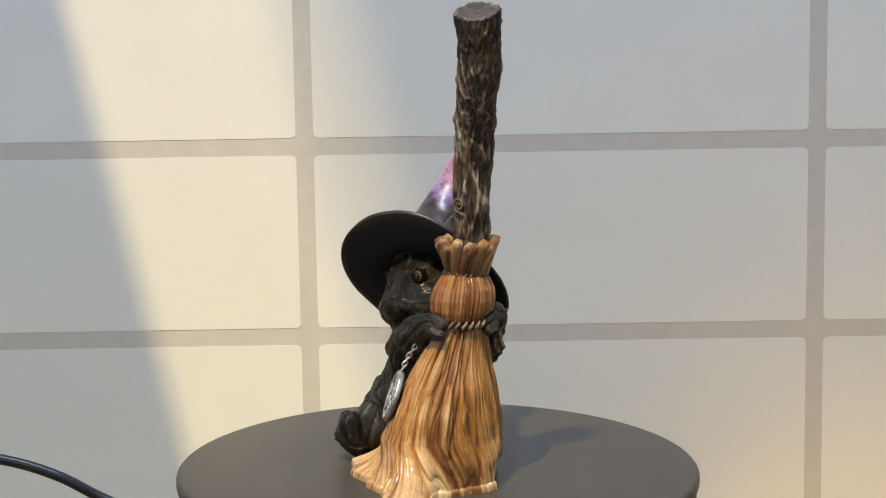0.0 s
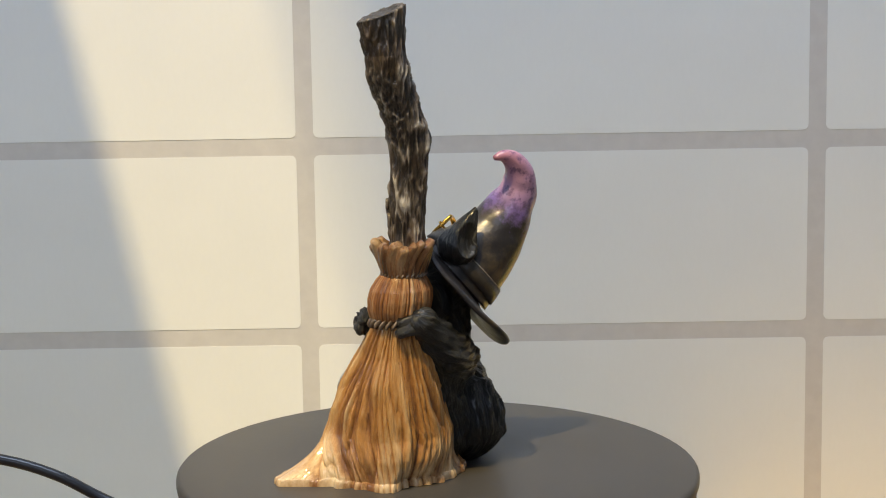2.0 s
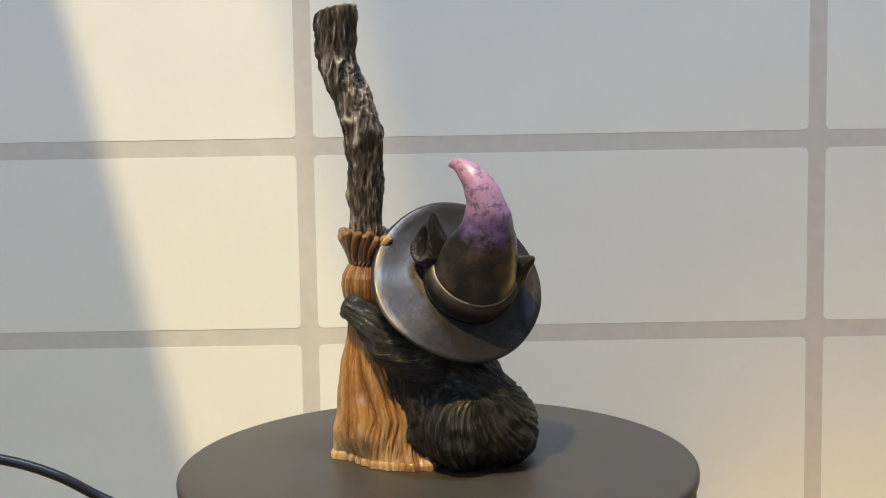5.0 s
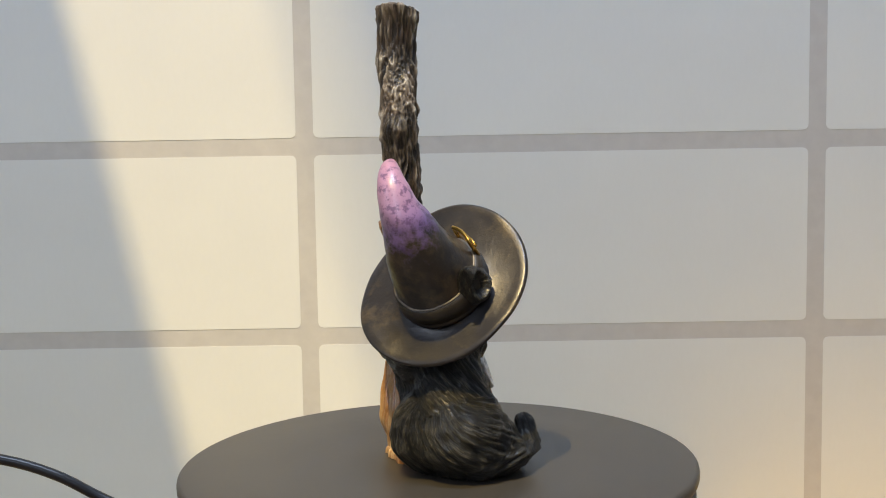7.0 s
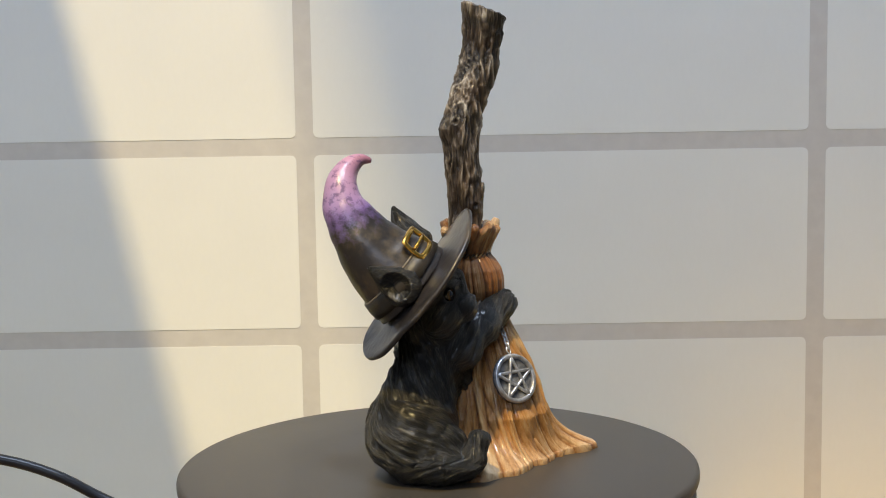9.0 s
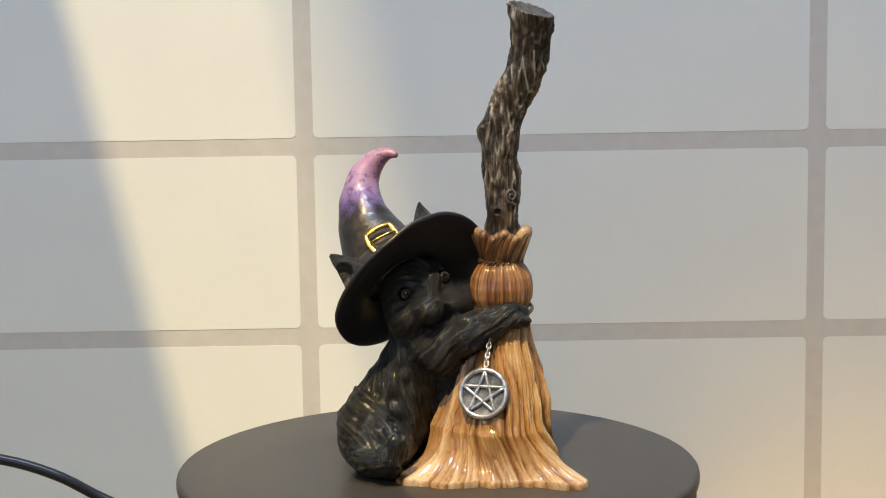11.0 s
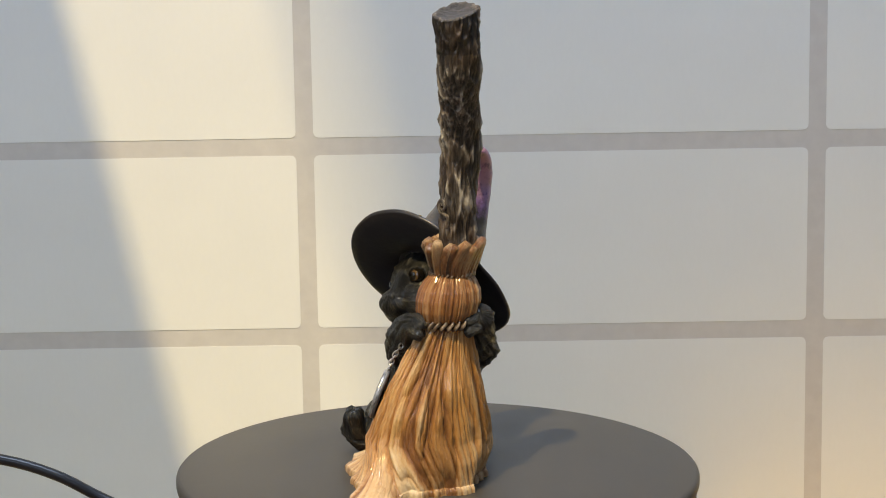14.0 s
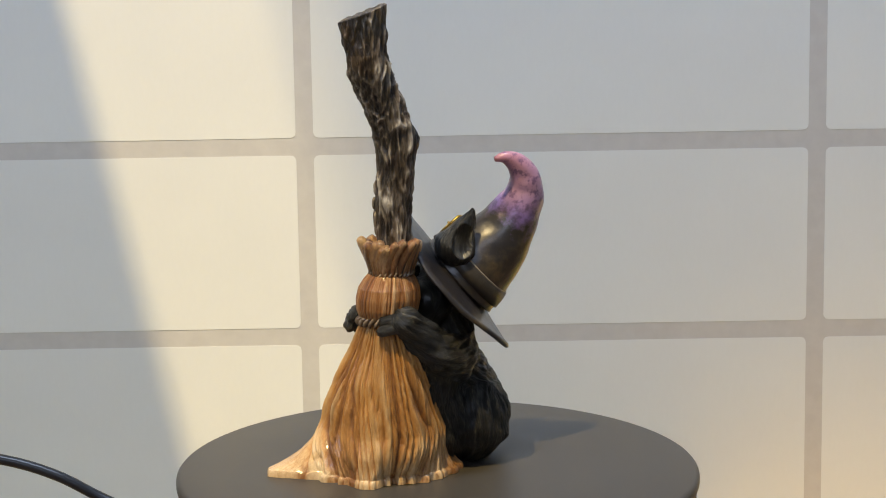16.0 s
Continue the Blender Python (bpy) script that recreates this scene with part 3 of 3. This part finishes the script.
def rope(cx, cy, z, r, thick, turns, tilt=0.0):
    """Two strands twisted round each other and tied round the broom."""
    vs, fs, ridge = [], [], []
    n, seg = 300, 10
    for s in (0, 1):
        first = len(vs)
        for k in range(n):
            a = 2 * math.pi * k / n
            b = a * turns + s * math.pi
            rr = r + thick * 0.55 * math.cos(b)
            zz = z + thick * 0.55 * math.sin(b) + tilt * math.cos(a) + 0.35 * noise.noise(Vector((math.cos(a) * 2, math.sin(a) * 2, z)))
            for j in range(seg):
                c = 2 * math.pi * j / seg
                vs.append(((cx + (rr + thick * 0.62 * math.cos(c)) * math.cos(a)) * MM, (cy + (rr + thick * 0.62 * math.cos(c)) * math.sin(a)) * MM, (zz + thick * 0.62 * math.sin(c)) * MM))
                ridge.append(0.5 + 0.4 * math.cos(c) * math.cos(b))
        for k in range(n):
            for j in range(seg):
                q, p = (k + 1) % n, (j + 1) % seg
                fs.append((first + k * seg + j, first + q * seg + j, first + q * seg + p, first + k * seg + p))
    mesh_object("rope", vs, fs, ROPE, FIGURINE, "dark brown twisted rope binding", attrs={"ridge": ridge, "hem": [0] * len(vs)})


broom_handle()
swirl_knot()
bristle_skirt()
bristle_bulb()
bristle_collar()
rope(9.3, -24.0, 60.4, 9.8, 1.7, 13, 0.4)
rope(11.5, -22.5, 78.4, 7.5, 1.1, 14, 0.2)

# ---- the cat: one moulded body ----


def rounded_cone(p, a, b, ra, rb):
    a, b = np.array(a, float), np.array(b, float)
    ab = b - a
    h = np.clip(((p - a) @ ab) / (ab @ ab), 0, 1)
    return np.linalg.norm(p - (a + h[:, None] * ab), axis=1) - (ra + (rb - ra) * h)


def ellipsoid(p, c, r):
    q = p - np.array(c, float)
    r = np.array(r, float)
    k0 = np.linalg.norm(q / r, axis=1)
    k1 = np.linalg.norm(q / (r * r), axis=1)
    return k0 * (k0 - 1) / np.maximum(k1, 1e-6)


# name, kind, numbers, blend
CAT_FORMS = [
    ("rump", "e", ((-12, 18.5, 15), (17.5, 16.5, 17.5)), 5),
    ("haunch", "e", ((2.5, 14, 15), (13.5, 13.5, 16.5)), 2.2),
    ("haunch", "e", ((-22, 13, 11), (11, 12, 12)), 2.5),
    ("torso", "c", ((-8, 14, 24), (-4, 5, 46), 15.0, 11.4), 5),
    ("neck", "c", ((-4, 4, 48), (-5, 6, 64), 11, 11), 4),
    ("arm", "c", ((-11, -3, 46), (-7, -16, 53.5), 8.0, 6.8), 3),
    ("arm", "c", ((-7, -16, 53.5), (-1.0, -30.5, 60.0), 7.0, 5.0), 2.5),
    ("arm", "c", ((8, 4, 42), (17.5, -7, 48), 8.4, 7.4), 3),
    ("arm", "c", ((17.5, -7, 48), (20.8, -21.5, 61.0), 7.4, 5.6), 2.5),
    ("toe", "c", ((-0.5, -32.0, 62.5), (2.5, -35.0, 61.0), 2.3, 2.0), 0.8),
    ("toe", "c", ((-1.5, -33.0, 59.0), (1.5, -36.0, 57.5), 2.4, 2.0), 0.8),
    ("toe", "c", ((20.5, -24.5, 63.0), (18.5, -29.0, 61.8), 2.3, 2.0), 0.8),
    ("toe", "c", ((21.5, -25.0, 59.5), (19.0, -30.0, 58.0), 2.4, 2.0), 0.8),
    ("belly", "e", ((3.5, -1, 17), (10.5, 12, 18)), 4),
    ("tail", "c", ((-20, 26, 5), (-31, 17, 6), 6.5, 6.0), 3),
    ("tail", "c", ((-31, 17, 6), (-35, 6, 7), 6.0, 5.5), 2.5),
    ("tail", "c", ((-35, 6, 7), (-33.5, 2.0, 17.0), 5.0, 4.0), 2),
    ("head", "e", ((-5, 6.5, 69), (13.5, 13.5, 13.0)), 4),
    ("cheek", "e", ((-13.8, 6.0, 59.8), (8.0, 8.0, 7.0)), 4),
    ("cheek", "e", ((-3, -5.0, 64.5), (7.5, 7.0, 6.5)), 4),
    ("cheek", "e", ((5, -6, 63), (7.5, 8, 9)), 4),
    ("muzzle", "e", ((-14.8, -2.8, 62.8), (6.2, 6.0, 5.4)), 2.5),
    ("brow", "c", ((-10.5, -3.5, 74), (-13.5, -4.0, 68.5), 3.0, 2.2), 2.5),
    ("nose", "e", ((-15.6, -6.6, 66.2), (2.0, 2.0, 1.6)), 1.0),
    ("chest", "e", ((4, -7, 36), (13, 12, 17)), 5),
    ("ear", "c", ((7.6, 5.6, 85.5), (11.8, 10.8, 98.9), 8.0, 0.9), 0.5),
    ("ear", "c", ((-15.5, 23.5, 74.0), (-15.0, 36.0, 81.5), 8.0, 0.9), 0.5),
]
EYES = [((-5.5, -5.3, 74.2), 2.7), ((-16.4, 4.8, 68.9), 2.6)]


def cat_field(p):
    d = np.full(len(p), 1e3)
    for name, kind, num, k in CAT_FORMS:
        e = ellipsoid(p, *num) if kind == "e" else rounded_cone(p, *num)
        h = np.clip(0.5 + 0.5 * (d - e) / k, 0, 1)
        d = d * (1 - h) + e * h - k * h * (1 - h)
    # eye sockets, mouth line, hollows of the ears
    for c, r in EYES:
        e = np.linalg.norm(p - np.array(c), axis=1) - (r + 0.35)
        d = np.maximum(d, -e)
    for c, r in (((16.0, 5.4, 88.6), (5.0, 5.4, 8.0)), ((-21.5, 29.5, 75.0), (5.0, 6.0, 6.0))):
        d = np.maximum(d, -ellipsoid(p, c, r))
    return d


def surface_net(field, lo, hi, step):
    """The zero surface of a field as quads."""
    ax = [np.arange(a, b, step) for a, b in zip(lo, hi)]
    shape = tuple(len(a) for a in ax)
    v = np.empty(shape, np.float32)
    yy, zz = np.meshgrid(ax[1], ax[2], indexing="ij")
    for i, x in enumerate(ax[0]):
        v[i] = field(np.stack([np.full(yy.size, x), yy.ravel(), zz.ravel()], 1)).reshape(yy.shape)
    s = v < 0
    acc = np.zeros((shape[0] - 1, shape[1] - 1, shape[2] - 1, 3), np.float32)
    cnt = np.zeros(acc.shape[:3], np.float32)
    nx, ny, nz = (n - 1 for n in shape)
    corner = lambda a, o: a[o[0]:o[0] + nx, o[1]:o[1] + ny, o[2]:o[2] + nz]
    for axis in range(3):
        o1, o2 = [k for k in range(3) if k != axis]
        for da in (0, 1):
            for db in (0, 1):
                p = [0, 0, 0]
                p[o1], p[o2] = da, db
                q = list(p)
                q[axis] = 1
                va, vb = corner(v, p), corner(v, q)
                cross = (va < 0) != (vb < 0)
                t = np.where(cross, va / np.where(cross, va - vb, 1), 0)
                for k in range(3):
                    acc[..., k] += np.where(cross, t if k == axis else p[k], 0)
                cnt += cross
    live = cnt > 0
    index = np.full(live.shape, -1, np.int64)
    index[live] = np.arange(live.sum())
    where = np.argwhere(live)
    verts = (where + acc[live] / cnt[live][:, None]) * step + np.array(lo)
    faces = []
    for axis in range(3):
        o1, o2 = [(1, 2), (2, 0), (0, 1)][axis]
        sl0, sl1 = [slice(None)] * 3, [slice(None)] * 3
        sl0[axis], sl1[axis] = slice(0, -1), slice(1, None)
        change = s[tuple(sl0)] != s[tuple(sl1)]
        for e in np.argwhere(change):
            if e[o1] == 0 or e[o2] == 0 or e[o1] >= shape[o1] - 1 or e[o2] >= shape[o2] - 1:
                continue
            c = []
            for da, db in ((-1, -1), (0, -1), (0, 0), (-1, 0)):
                w = e.copy()
                w[o1] += da
                w[o2] += db
                c.append(index[tuple(w)])
            faces.append(tuple(c) if s[tuple(e)] else tuple(reversed(c)))
    return verts, faces


def cat():
    verts, faces = surface_net(cat_field, (-44, -40, 0.4), (30, 40, 101), 0.58)
    verts[:, 2] = np.maximum(verts[:, 2], 0.0)
    eps = 0.4
    g = np.stack([cat_field(verts + np.eye(3)[k] * eps) - cat_field(verts - np.eye(3)[k] * eps) for k in range(3)], 1)
    g /= np.maximum(np.linalg.norm(g, axis=1), 1e-6)[:, None]
    # which form is nearest sets the lie of the fur
    dist = np.stack([ellipsoid(verts, *f[2]) if f[1] == "e" else rounded_cone(verts, *f[2]) for f in CAT_FORMS], 1)
    near = dist.argmin(1)
    whorl = {"rump": (-5, 27, 36), "haunch": (2, 22, 30), "chest": (0, 0, 60), "belly": (4, 4, 50), "head": (-11, -3, 71), "cheek": (-13, -5, 66), "muzzle": (-15, -7, 66)}
    comb = np.zeros((len(verts), 3))
    for k, (name, kind, num, _) in enumerate(CAT_FORMS):
        at = near == k
        p = verts[at]
        if kind == "c":
            c, axis = np.array(num[0], float), np.array(num[1], float) - np.array(num[0], float)
            reach = (num[2] + num[3]) / 2
        else:
            c = np.array(num[0], float)
            axis = np.array(whorl.get(name, (0, 0, 99))) - c
            reach = float(np.mean(num[1]))
        axis = axis / np.linalg.norm(axis)
        q = p - c
        along = q @ axis
        flat = q - along[:, None] * axis
        unit = flat / np.maximum(np.linalg.norm(flat, axis=1), 0.3)[:, None]
        e1 = np.cross(axis, (0.3, 0.5, 0.8))
        e1 /= np.linalg.norm(e1)
        e2 = np.cross(axis, e1)
        swirl = 0.05 * along
        a, b = unit @ e1, unit @ e2
        a, b = a * np.cos(swirl) - b * np.sin(swirl), a * np.sin(swirl) + b * np.cos(swirl)
        comb[at] = np.stack([a * reach + 31 * k, b * reach, along * 0.16], 1)
    ridge = np.zeros(len(verts))
    for k in range(len(verts)):
        name = CAT_FORMS[near[k]][0]
        c = Vector(comb[k])
        tuft = noise.noise(Vector(verts[k]) * 0.22 + Vector((3, 8, 1)))
        a = noise.noise(c * 0.55) + 0.6 * noise.noise(c * 1.05 + Vector((5, 5, 5)))
        h = max(0.0, min(1.0, 0.5 + a * 0.55 + tuft * 0.22))
        ridge[k] = h
        smooth_part = name in ("head", "cheek", "muzzle", "brow", "nose", "ear", "toe")
        verts[k] += g[k] * ((h - 0.5) * (0.75 if smooth_part else 1.7) + (0 if smooth_part else tuft * 0.6))
    verts[:, 2] = np.maximum(verts[:, 2], 0.0)
    tuck = 1 - 0.24 * np.clip(1 - verts[:, 2] / 11.0, 0, 1) ** 1.4          # the moulding draws in at its foot
    verts[:, :2] = np.array((-8.0, 10.0)) + (verts[:, :2] - np.array((-8.0, 10.0))) * tuck[:, None]
    verts, faces, ridge, comb, iris = list(verts), list(faces), list(ridge), [tuple(c) for c in comb], [1.0] * len(ridge)
    kinds = [0] * len(faces)
    for (c, r), gaze in zip(EYES, (Vector((-0.60, -0.80, 0.05)), Vector((-0.85, -0.52, 0.02)))):
        m = gaze.to_track_quat("Z", "Y").to_matrix()
        first = len(verts)
        nu, nv = 24, 14
        for i in range(nv + 1):
            th = math.pi * i / nv
            for j in range(nu):
                ph = 2 * math.pi * j / nu
                q = m @ Vector((math.sin(th) * math.cos(ph), math.sin(th) * math.sin(ph), math.cos(th)))
                verts.append(np.array(c) + np.array(q) * r)
                ridge.append(0.0)
                comb.append((0.0, 0.0, 0.0))
                iris.append(min(1.0, math.sin(min(th, math.pi / 2)) * 1.1))
        for i in range(nv):
            for j in range(nu):
                q = (j + 1) % nu
                faces.append((first + i * nu + j, first + (i + 1) * nu + j, first + (i + 1) * nu + q, first + i * nu + q))
                kinds.append(1)
    mesh_object("cat", np.array(verts) * MM, faces, [FUR, EYE_AMBER], FIGURINE, "black kitten with amber eyes and brushed olive fur",
                attrs={"ridge": ridge, "iris": iris, "comb": comb}, face_mats=kinds)


cat()

# ---- the hat ----
HAT_C = Vector((-5.7, 11.2, 69.6))
HAT_N = Vector((0.34, 0.74, 0.62)).normalized()
HAT_U = Vector((1, 0, 0)) - HAT_N * HAT_N.x
HAT_U.normalize()
HAT_V = HAT_N.cross(HAT_U)


def brim():
    na = 160
    top = [(15.0, 2.6), (17.5, 1.6), (21, 0.9), (25, 0.5), (28.5, 0.6), (30.6, 0.7)]
    edge = [(31.3, 0.2), (31.4, -0.6), (30.8, -1.2)]
    under = [(28.0, -1.6), (23, -1.7), (17.0, -0.8), (12.0, 3.0), (6, 7.0)]
    rows = top + edge + under
    vs, tip = [], []
    for r, h in rows:
        for k in range(na):
            a = 2 * math.pi * k / na
            f = max(0.0, (r - 15) / 16.0)
            reach = 33.7 + 2.19 * math.cos(a) - 2.81 * math.sin(a) + 0.21 * math.cos(2 * a) + 0.53 * math.sin(2 * a)
            grow = 1 + f * (reach / 31.4 - 1)
            wave = f * f * (1.06 * math.sin(2 * a) - 0.59 * math.cos(2 * a) + 1.13 * math.sin(3 * a) + 0.22 * math.cos(3 * a)) + f * 0.6 * noise.noise(Vector((math.cos(a) * 2.5, math.sin(a) * 2.5, r * 0.12)))
            p = HAT_C + HAT_U * (r * grow * math.cos(a)) + HAT_V * (r * grow * math.sin(a)) + HAT_N * (h + wave)
            vs.append(p * MM)
            tip.append(0.0)
    fs = [(i * na + k, (i + 1) * na + k, (i + 1) * na + (k + 1) % na, i * na + (k + 1) % na) for i in range(len(rows) - 1) for k in range(na)]
    return vs, fs, tip


CROWN = [(-5.0, 12.6, 71.2, 18.0), (-2.6, 17.6, 76.0, 16.4), (0.8, 24.0, 82.8, 14.0), (4.3, 30.2, 92.0, 10.8), (7.8, 33.8, 101.5, 8.0), (10.8, 33.2, 109.8, 5.9),
         (12.4, 28.9, 115.6, 4.1), (12.6, 24.0, 118.0, 2.4), (12.0, 20.0, 117.6, 0.9)]


def hat():
    vs, fs, tip = brim()
    underside = [1.0 if k // 160 >= 8 else 0.0 for k in range(len(vs))]
    hat_part = mesh_object("hat", vs, fs, HAT, FIGURINE, "charcoal pointed witch hat with a curled violet tip", attrs={"tip": tip, "underside": underside})
    rows = catmull(CROWN, 90)

    def relief(s, a, k):
        p = Vector(rows[k, :3]) + Vector((math.cos(a), math.sin(a), 0)) * rows[k, 3]
        fold = 0.5 * math.sin(3 * a + s * 9) * max(0, min(1, (s - 0.2) * 4)) * (1 - s)
        return fold + 0.35 * noise.noise(p * 0.15) + 0.5 * noise.noise(Vector((a * 0.6, s * 14, 3))) * max(0, 1 - abs(s - 0.55) * 3)

    cv, cf, _ = sweep(rows[:, :3], rows[:, 3], 72, relief)
    mesh_object("crown", np.array(cv) * MM, cf, HAT, hat_part, "charcoal cone fading to a violet and pink curled tip",
                attrs={"tip": [k // 72 / 89 for k in range(len(cv))]})
    t, u, w = frames(rows[:, :3])

    def ring(name, k0, k1, grow, mat, label, seg=96):
        prof = [(k0, -0.3), (k0, grow), (k0 * 0.5 + k1 * 0.5, grow + 0.15), (k1, grow), (k1, -0.3)]
        vs, fs = [], []
        for k, gz in prof:
            c = np.array([np.interp(k, range(90), rows[:, q]) for q in range(3)])
            r = np.interp(k, range(90), rows[:, 3])
            kk = int(round(k))
            for j in range(seg):
                a = 2 * math.pi * j / seg
                vs.append((c + (u[kk] * math.cos(a) + w[kk] * math.sin(a)) * (r + gz + relief(kk / 89, a, kk))) * MM)
        for i in range(len(prof) - 1):
            for j in range(seg):
                q = (j + 1) % seg
                fs.append((i * seg + j, i * seg + q, (i + 1) * seg + q, (i + 1) * seg + j))
        return mesh_object(name, vs, fs, mat, hat_part, label)

    ring("hat_band", 4.0, 12.5, 0.95, BAND, "dark leather-look hat band")
    ring("hat_cord", 12.5, 13.2, 0.45, CORD, "thin pale cord above the band")
    # the buckle: a rounded square ring with a prong, lying on the band
    c = Vector((-15.6, 14.0, 90.2))
    axis = Vector(rows[9, :3])
    out = (c - axis)
    tan = Vector(t[9])
    out = (out - tan * out.dot(tan)).normalized()
    side = tan.cross(out).normalized()
    c = axis + tan * 4.0 + out * (rows[9, 3] + 0.9)
    line = []
    for k in range(64):
        a = 2 * math.pi * k / 64
        ca, sa = math.cos(a), math.sin(a)
        s = 1.0 / max(abs(ca), abs(sa)) ** 0.72
        bend = -0.03 * (5.6 * ca * s) ** 2
        line.append(c + side * 5.6 * ca * s + tan * 4.6 * sa * s + out * bend)
    vs, fs = [], []
    seg = 10
    for k in range(64):
        p, q = line[k], line[(k + 1) % 64]
        d = (q - line[k - 1]).normalized()
        n1 = out.cross(d).normalized()
        for j in range(seg):
            a = 2 * math.pi * j / seg
            vs.append((p + n1 * 1.15 * math.cos(a) + out * 0.8 * math.sin(a)) * MM)
    for k in range(64):
        for j in range(seg):
            q, r = (k + 1) % 64, (j + 1) % seg
            fs.append((k * seg + j, q * seg + j, q * seg + r, k * seg + r))
    mesh_object("buckle", vs, fs, GOLD, hat_part, "shiny gold square buckle")
    pv, pf, _ = sweep([c - side * 5.2 + out * 0.3, c - side * 2 + out * 0.9, c + side * 2 + out * 0.9, c + side * 5.4 + out * 0.3], [0.6, 0.6, 0.55, 0.5], 8)
    mesh_object("prong", np.array(pv) * MM, pf, GOLD, hat_part)


hat()

# ---- the medallion ----


def medallion():
    c = Vector((-15.8, -25.4, 33.0))
    out = Vector((-0.93, -0.08, 0.34)).normalized()
    side = Vector((0, 0, 1)).cross(out).normalized()
    up = out.cross(side)
    R = 9.6
    at = lambda x, y, z: (c + side * x + up * y + out * z) * MM
    root_v, root_f = [], []
    prof = [(0, -0.9), (R, -0.9), (R, 0.3), (R - 1.0, 0.35), (R - 1.6, 0.05), (0, 0.05)]
    seg = 64
    for r, z in prof:
        for k in range(seg):
            a = 2 * math.pi * k / seg
            root_v.append(at(r * math.cos(a), r * math.sin(a), z))
    for i in range(len(prof) - 1):
        for k in range(seg):
            q = (k + 1) % seg
            root_f.append((i * seg + k, i * seg + q, (i + 1) * seg + q, (i + 1) * seg + k))
    disc = mesh_object("medallion", root_v, root_f, PEWTER_DARK, FIGURINE, "round pewter pentagram medallion")
    line = [c + side * (R - 0.9) * math.cos(2 * math.pi * k / 60) + up * (R - 0.9) * math.sin(2 * math.pi * k / 60) + out * 0.35 for k in range(61)]
    vs, fs, _ = sweep([tuple(p) for p in line], [0.95 + 0.12 * noise.noise(p) for p in line], 10, cap=False)
    mesh_object("rim", np.array(vs) * MM, fs, PEWTER, disc, "worn silvery rim")
    pts = [c + side * (R - 1.4) * math.sin(2 * math.pi * k / 5) + up * (R - 1.4) * math.cos(2 * math.pi * k / 5) + out * 0.55 for k in range(5)]
    for k in range(5):
        a, b = pts[k], pts[(k + 2) % 5]
        line = [tuple(a + (b - a) * f) for f in np.linspace(0, 1, 9)]
        vs, fs, _ = sweep(line, [0.68] * 9, 8)
        mesh_object("star_bar", np.array(vs) * MM, fs, PEWTER, disc, "raised silvery star bar")
    # the chain up to the rope
    top = Vector((-2.4, -24.0, 56.5))
    start = c + up * (R + 0.6)
    n = 9
    for k in range(n):
        f = (k + 0.5) / n
        p = start.lerp(top, f) + Vector((-1.2, -0.4, 0)) * math.sin(math.pi * f) * 1.2
        along = (top - start).normalized()
        flat = (out - along * out.dot(along)).normalized()
        if k % 2:
            flat = along.cross(flat)
        cross = along.cross(flat)
        line = [tuple(p + along * 1.35 * math.cos(2 * math.pi * j / 16) + cross * 0.8 * math.sin(2 * math.pi * j / 16)) for j in range(17)]
        vs, fs, _ = sweep(line, [0.32] * 17, 6, cap=False)
        mesh_object("chain_link", np.array(vs) * MM, fs, PEWTER, disc)


medallion()


# ---- what moves ----
TURN = 360.0 / 13.54           # degrees a second, clockwise from above


def motions():
    times = [0.5 * k for k in range(33)]
    walk(FIGURINE, [(t, pose(0, 0, ZT, 0, 0, -TURN * t)) for t in times])
    # the platter sits a little askew on its spindle, so that its rim wobbles as it turns
    skew = pose(0, 0, 0.052) @ Matrix.Rotation(radians(0.6), 4, (math.sin(radians(193.7)), -math.cos(radians(193.7)), 0)) @ pose(0, 0, -0.052)
    walk(PLATTER_PART, [(t, pose(0, 0, 0, 0, 0, -TURN * t) @ skew) for t in times])


motions()
